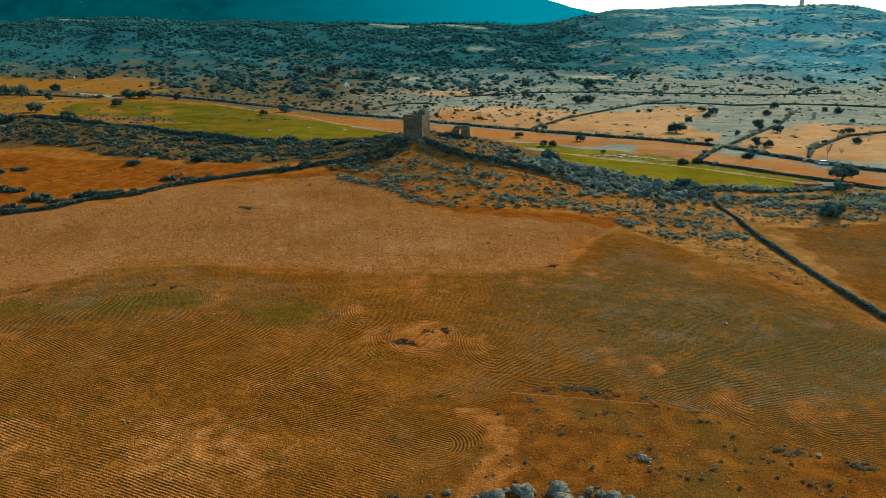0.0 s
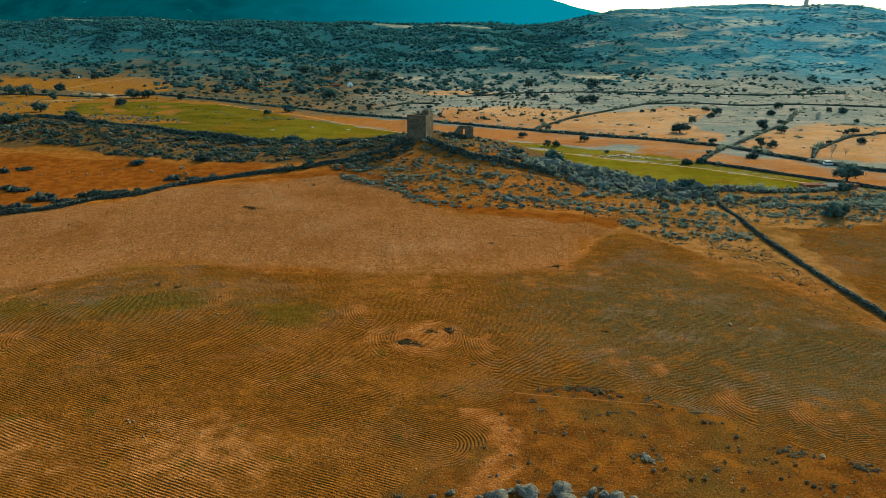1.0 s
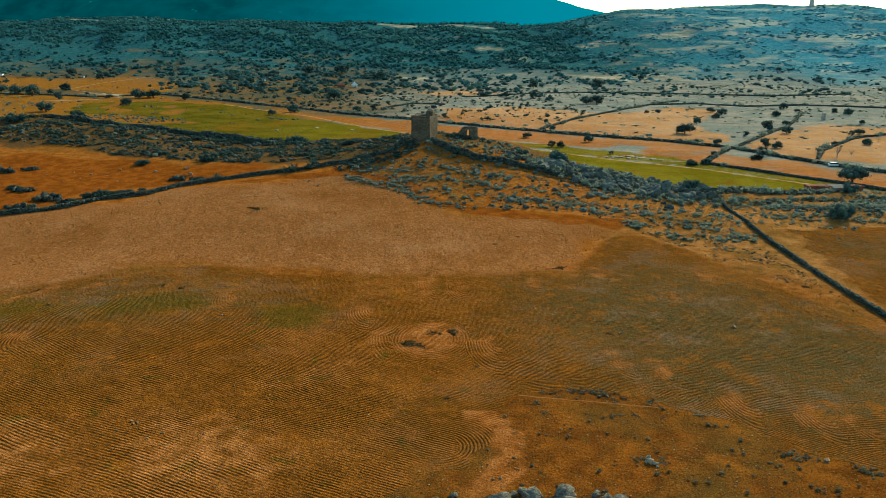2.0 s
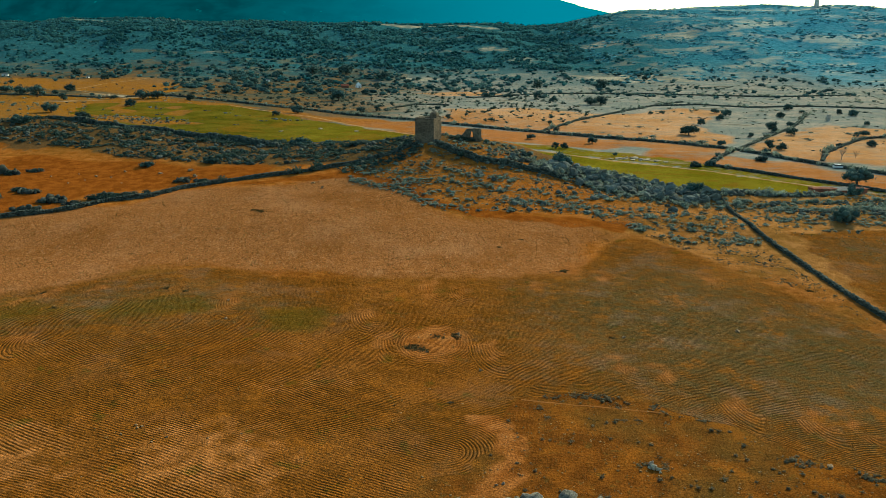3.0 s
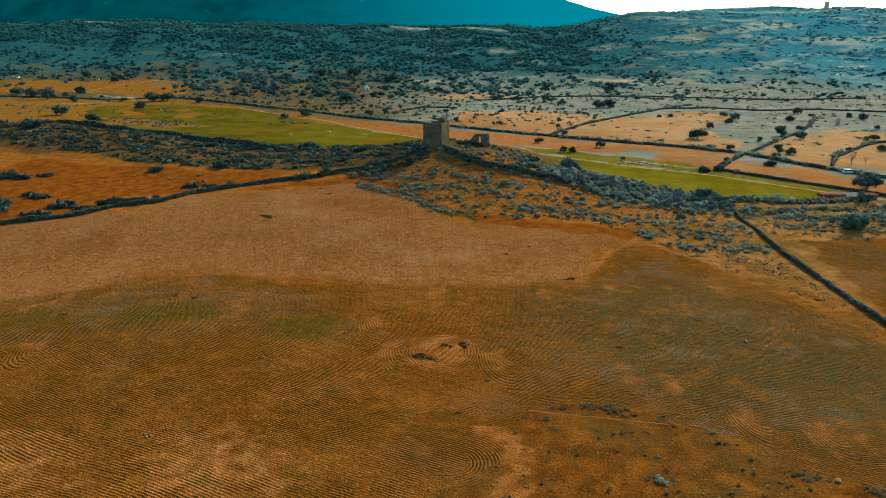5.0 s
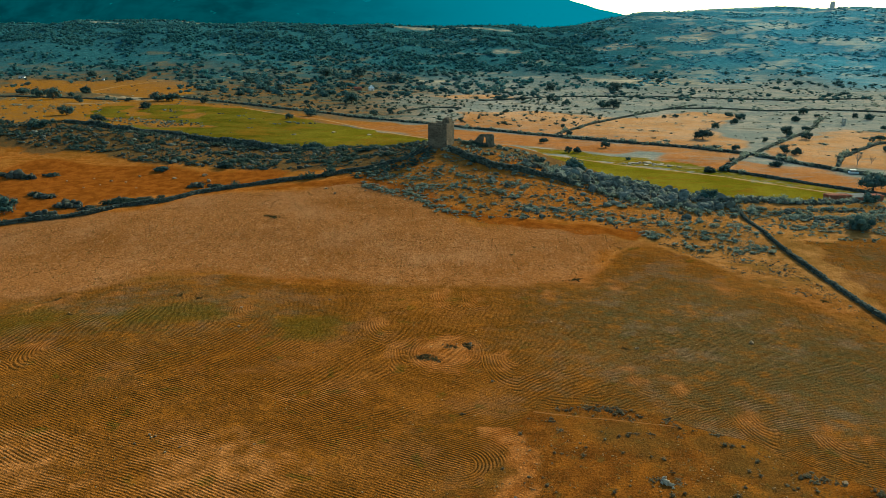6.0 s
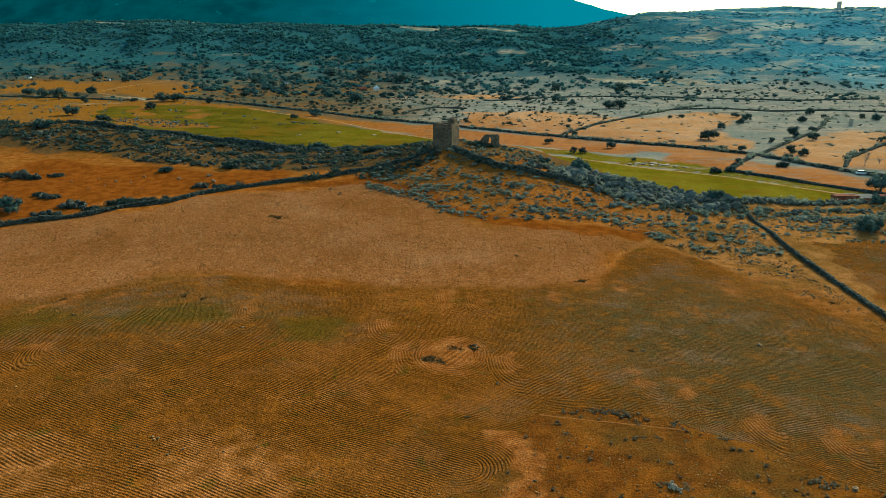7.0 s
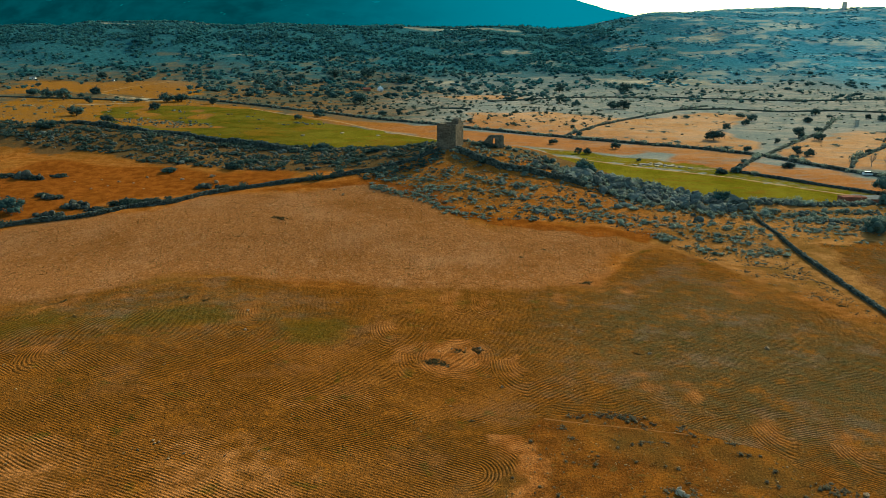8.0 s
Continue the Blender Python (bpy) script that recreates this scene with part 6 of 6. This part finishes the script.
mid += sow(np.random.RandomState(78), [(30, 500), (100, 470), (190, 440), (300, 400), (400, 560), (380, 680), (200, 690), (60, 650)], 520, 0.8, 4.6, LOW_SHRUBS, 0.55, 34, 0.0, (0.3, 0.6), 1.8, (), 1.5)
spread("valley_shrubs", LOW_SHRUBS, mid, M_SHRUB, "dark shrubs scattered over stony pasture", "shrubs")


def wood_shape(seed):
    """A far tree: a broken leafy clump with a ragged outline."""
    rng = random.Random(seed)
    bm = bmesh.new()
    bmesh.ops.create_icosphere(bm, subdivisions=1, radius=1.0)
    for v in bm.verts:
        v.co *= 0.37 * rng.uniform(0.6, 1.25)
        v.co.z *= 0.8
    v, f = arrays(bm)
    vs, fs, n = [v + np.array([0, 0, 0.26])], [f], len(v)
    for k in range(17):
        d = np.array([rng.gauss(0, 1), rng.gauss(0, 1), rng.gauss(0.3, 0.7)])
        d = d / np.linalg.norm(d) * np.array([0.46, 0.46, 0.34]) * rng.uniform(0.6, 1.1)
        q = np.array([[rng.uniform(-1, 1) for _ in range(3)] for _ in range(3)]) * 0.18 * rng.uniform(0.6, 1.1)
        vs.append(d + q + np.array([0, 0, 0.28]))
        fs.append(np.array([[0, 1, 2]]) + n)
        n += 3
    return np.concatenate(vs), np.concatenate(fs)


WOODS = [wood_shape(500 + k) for k in range(6)]
FOOTHILLS = [(-420, 600), (-200, 560), (-60, 560), (100, 560), (330, 560), (480, 780), (-480, 780)]
OAK_HILLS = [(-900, 720), (-380, 715), (-150, 690), (0, 660), (150, 690), (200, 740), (220, 1240), (0, 1220), (-900, 1220)]
SCRUB_HILL = [(150, 700), (300, 740), (800, 760), (900, 1150), (500, 1240), (130, 1240)]
HILL_GAPS = [(43, 912, 20), (-70, 1085, 32), (-10, 1095, 32), (40, 1095, 26), (42, 757, 18), (-34, 731, 24), (150, 745, 34), (172, 938, 26), (-270, 836, 14), (-490, 1068, 24), (-430, 1096, 26), (-375, 1088, 24), (-320, 1066, 18)]
trees = sow(RNG, OAK_HILLS, 4900, 3, 7.5, WOODS, 0.45, 60, 0.05, (0.6, 1.0), 1.6, HILL_GAPS)
trees += sow(RNG, [(-900, 930), (-300, 880), (-150, 800), (110, 790), (180, 1010), (160, 1180), (-900, 1200)], 7700, 3, 7.8, WOODS, 0.15, 60, 0.05, (0.6, 1.0), 1.4, HILL_GAPS)
thicket = sow(RNG, [(-330, 640), (-200, 590), (20, 560), (60, 660), (0, 800), (-330, 800)], 420, 4, 9, WOODS, 0.6, 50, 0.05, (0.6, 0.9), 1.6, [(-80, 640, 26), (-290, 630, 62), (-255, 560, 40), (-10, 590, 30)])
thicket += sow(RNG, FOOTHILLS, 1000, 2, 7, WOODS, 0.4, 60, 0.05, (0.6, 0.9), 1.9, [(-80, 640, 16), (-290, 630, 62), (-255, 560, 40), (-10, 590, 30)])
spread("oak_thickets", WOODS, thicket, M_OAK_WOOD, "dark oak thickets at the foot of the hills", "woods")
spread("hillside_woods", WOODS, trees, M_WOOD_HAZED, "dark oak woods covering the hillsides, teal with painted haze", "woods")
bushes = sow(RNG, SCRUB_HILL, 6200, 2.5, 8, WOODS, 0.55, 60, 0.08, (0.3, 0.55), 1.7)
spread("hill_scrub", WOODS, bushes, M_SCRUB_HAZED, "scrub tinted blue with painted haze on the hill's tan slopes", "scrub")

def tuft_shape(seed, blades=7):
    rng = random.Random(seed)
    v, f = [], []
    for k in range(blades):
        a, r, h = rng.uniform(0, 6.283), rng.uniform(0.0, 0.3), rng.uniform(0.35, 0.8)
        x, y = r * math.cos(a), r * math.sin(a)
        v += [(x - 0.1 * math.sin(a), y + 0.1 * math.cos(a), -0.03), (x + 0.1 * math.sin(a), y - 0.1 * math.cos(a), -0.03), (x * 1.9 + rng.uniform(-0.1, 0.1), y * 1.9, h)]
        f.append((3 * k, 3 * k + 1, 3 * k + 2))
    return np.array(v), np.array(f)


TUFTS = [tuft_shape(600 + k) for k in range(5)]
NEAR_LAND = [(-9, 46), (-5, 58), (2, 61), (5, 69), (7, 76), (15, 77), (21, 75), (26, 72), (33, 65), (39, 61), (52, 54), (52, 46)]
grass = sow(RNG, NEAR_LAND, 2600, 0.12, 0.4, TUFTS, 0.35, 7, 0.0, (0.3, 0.6), 2.0)
grass += sow(RNG, STUBBLE, 11000, 0.15, 0.45, TUFTS, 0.1, 9, 0.0, (0.5, 1.0), 1.8)
grass += sow(RNG, [(-75, 60), (-5, 60), (5, 80), (30, 85), (60, 70), (55, 95), (45, 118), (-70, 108)], 1500, 0.12, 0.45, TUFTS, 0.3, 12, 0.0, (0.6, 1.0), 2.2)
grass += sow(RNG, KNOLL_SIDE, 1500, 0.25, 0.8, TUFTS, 0.2, 9, 0.0, (0.5, 0.9), 2.0, KEEP_OUT)
small = sow(RNG, NEAR_LAND, 420, 0.12, 0.85, LOW_SHRUBS, 0.45, 9, 0.0, (0.4, 0.7), 2.4)
small += sow(RNG, [(9, 75.5), (15, 76), (23, 73), (22, 76), (15, 78), (10, 77.5)], 70, 0.15, 0.7, LOW_SHRUBS, 0.3, 5, 0.0, (0.5, 0.8), 2.0)
spread("heath_shrublets", LOW_SHRUBS, heath_low, M_TURF_SHRUB, "tiny grey-brown shrublets on the tawny spur", "shrubs")
spread("turf_shrublets", LOW_SHRUBS, small, M_TURF_SHRUB, "tiny grey-green shrublets dotted over orange turf", "shrubs")
heath = sow(RNG, SCRUB_LANDS[4], 1500, 0.2, 0.7, TUFTS, 0.45, 9, 0.0, (0.2, 0.42), 1.8)
heath += sow(RNG, KNOLL_SIDE, 2800, 0.25, 1.1, TUFTS, 0.4, 10, 0.0, (0.2, 0.42), 1.8, KEEP_OUT)
heath += sow(RNG, [(61, 169), (64, 130), (80, 128), (120, 140), (120, 174), (80, 166)], 900, 0.25, 0.9, TUFTS, 0.4, 10, 0.0, (0.2, 0.42), 1.8)
heath += sow(RNG, SCRUB_LANDS[3], 900, 0.25, 0.9, TUFTS, 0.3, 10, 0.0, (0.2, 0.42), 1.8)
heath += sow(RNG, BACK_WEST, 1200, 0.3, 1.0, TUFTS, 0.3, 12, 0.0, (0.2, 0.42), 1.8, KEEP_OUT)
spread("heath_tufts", TUFTS, heath, M_HEATH_TUFT, "grey-green heath tufts on rough turf", "grass")
spread("dry_grass", TUFTS, grass, M_TUFT, "dry straw-coloured grass tufts", "grass")

bits = sow(RNG, NEAR_LAND, 1500, 0.06, 0.28, SMALL_STONES, 0.3, 8, 0.0, (0.4, 0.7), 2.3)
bits += sow(RNG, [(-70, 48), (-5, 48), (5, 80), (30, 85), (60, 70), (55, 95), (45, 118), (-70, 108)], 420, 0.08, 0.34, SMALL_STONES, 0.1, 12, 0.0, (0.3, 0.5), 3.0)
spread("pebbles", SMALL_STONES, bits, M_PEBBLE, "pale loose stones on bare earth", "stones")


def shrub_thing(x, y, wide, k, tall, label, group, meshes):
    me = meshes[k % 4]
    ob = new("shrub", me)
    ob.matrix_basis = Matrix.LocRotScale((x, y, ground_z(x, y)), Euler((0, 0, (x * 7 + y * 3) % 6.28)), (wide, wide, wide * tall))
    tagged(ob, label, "shrub", group)


def mat_shape(seed, lobes=26, leaves=16):
    """A low broken mat of scrub, one metre across, with bare gaps in it."""
    rng = random.Random(seed)
    vs, fs, n = [], [], 0
    for k in range(lobes):
        c = np.array([max(-0.6, min(0.6, rng.gauss(0, 0.27))), max(-0.5, min(0.5, rng.gauss(0, 0.2))), 0.02])
        size = rng.uniform(0.03, 0.11) * (1.15 - abs(c[0]))
        bm = bmesh.new()
        bmesh.ops.create_icosphere(bm, subdivisions=1, radius=1.0)
        for v in bm.verts:
            v.co *= size * rng.uniform(0.5, 1.2)
            v.co.z *= 0.9
        v, f = arrays(bm)
        vs.append(v + c)
        fs.append(f + n)
        n += len(v)
        for _ in range(leaves):
            d = np.array([rng.gauss(0, 1), rng.gauss(0, 1), abs(rng.gauss(0.3, 0.8))])
            d = d / np.linalg.norm(d) * size * rng.uniform(0.8, 1.7)
            vs.append(c + d + np.array([[rng.uniform(-1, 1) for _ in range(3)] for _ in range(3)]) * 0.03)
            fs.append(np.array([[0, 1, 2]]) + n)
            n += 3
    v = np.concatenate(vs)
    v[:, 2] = np.maximum(v[:, 2], -0.03)
    return v, np.concatenate(fs)


dark_shrub_meshes, bramble_meshes, mat_meshes = [], [], []
for k in range(4):
    v, f = shrub_shape(700 + k, 9, 420, 0.12, 0.45)
    dark_shrub_meshes.append(raw_mesh("shrub", v, f, M_MAQUIS))
    v, f = mat_shape(720 + k)
    mat_meshes.append(raw_mesh("shrub", v, f, M_TURF_SHRUB))
    bramble_meshes.append(raw_mesh("shrub", v, f, M_BRAMBLE))

NEAR_SHRUBS = [(32.0, 64.4, 1.7), (33.2, 64.0, 1.3), (37.6, 61.8, 1.6), (38.6, 61.3, 1.3), (34.3, 63.4, 0.9), (14.6, 77.3, 1.3), (15.8, 77.2, 1.5), (17.0, 76.8, 1.2), (13.2, 77.6, 1.0), (21.6, 74.8, 1.2), (17.7, 74.7, 0.7), (25.9, 72.1, 1.1), (9.2, 74.5, 0.9), (9.9, 72.4, 0.7), (17.7, 72, 0.6), (19.2, 72, 0.7), (21.9, 71.4, 0.6), (18.0, 63.5, 0.7), (19.8, 63.6, 0.6), (-0.3, 75.7, 0.6), (17.4, 63.4, 0.9), (19.7, 62.8, 0.8), (12.2, 57.0, 1.2), (13.0, 57.9, 1.0), (14.9, 57.6, 0.8), (8.6, 57.2, 0.5), (3.4, 57.4, 0.6)]
for n, (x, y, s) in enumerate(NEAR_SHRUBS):
    shrub_thing(x, y, s * 1.35, n, 0.8, "low grey-brown scrub mat on orange turf", "shrubs on the turf", mat_meshes)
CLUMP_SHRUBS = [(-6.0, 90.9, 0.9), (-5.6, 90.4, 1.1), (-5.0, 90.8, 1.2), (-4.6, 90.1, 1.1), (-4.1, 90.6, 0.9), (-3.7, 89.9, 1.0), (-5.0, 91.4, 1.0), (-3.3, 89.6, 0.7), (-2.3, 94.6, 0.9), (-1.9, 94.1, 1.0), (-1.3, 93.8, 0.8), (0.2, 94.3, 1.0), (0.5, 93.8, 0.8), (0.1, 95.1, 0.9), (-2.6, 93.9, 0.6), (0.9, 94.7, 0.6)]
for n, (x, y, s) in enumerate(CLUMP_SHRUBS):
    shrub_thing(x, y, s * 1.2, n, 1.0, "brambly shrub in an island the plough avoided", "shrub island", bramble_meshes)
FIELD_SHRUBS = [(-40.3, 155.6, 2.2), (-42.0, 156.4, 1.3), (18.3, 123.1, 1.7), (20.9, 94.1, 1.0), (8.3, 136.3, 0.9), (12.8, 140.7, 0.9), (55.3, 113.8, 1.1), (-63, 110.5, 1.2), (-45, 113, 1.3), (-41.5, 111.8, 1.0), (-58, 104, 0.9)]
for n, (x, y, s) in enumerate(FIELD_SHRUBS):
    shrub_thing(x, y, s * 1.15, n, 0.9, "lone low dark shrub in the open field", "shrubs in the field", bramble_meshes)
spot_rng = random.Random(9)
for n, (x, y, wide) in enumerate(OUTCROPS):
    for k in range(3):
        a, r = spot_rng.uniform(0, 6.283), wide * spot_rng.uniform(0.2, 0.5)
        shrub_thing(x + r * math.cos(a), y + 0.5 * r * math.sin(a), spot_rng.uniform(1.2, 2.4), n + k, spot_rng.uniform(0.5, 0.8), "dark shrub growing round a rock outcrop", "shrubs by the outcrops", dark_shrub_meshes)
for n, (x, y, w) in enumerate([(-80.0, 164.3, 2.4), (-78.2, 164.6, 2.8), (-76.6, 165.0, 3.2), (-74.8, 165.6, 2.6), (-73.4, 166.8, 2.4), (-71.6, 167.6, 2.2), (-69.6, 169.3, 2.0)]):
    shrub_thing(x, y, w, n, 0.75, "dark shrub in a hedge along the field wall", "hedge by the wall", dark_shrub_meshes)
for n, (x, y, w) in enumerate([(0.3, 203.6, 1.9), (1.5, 204.1, 2.2), (2.8, 204.0, 1.7), (-0.8, 204.5, 1.8), (5.0, 204.6, 1.3), (3.6, 203.2, 1.6), (8.5, 206.0, 1.8)]):
    shrub_thing(x, y, w, n, 0.85, "dark shrub growing against the ruined house", "shrubs by the ruin", dark_shrub_meshes)
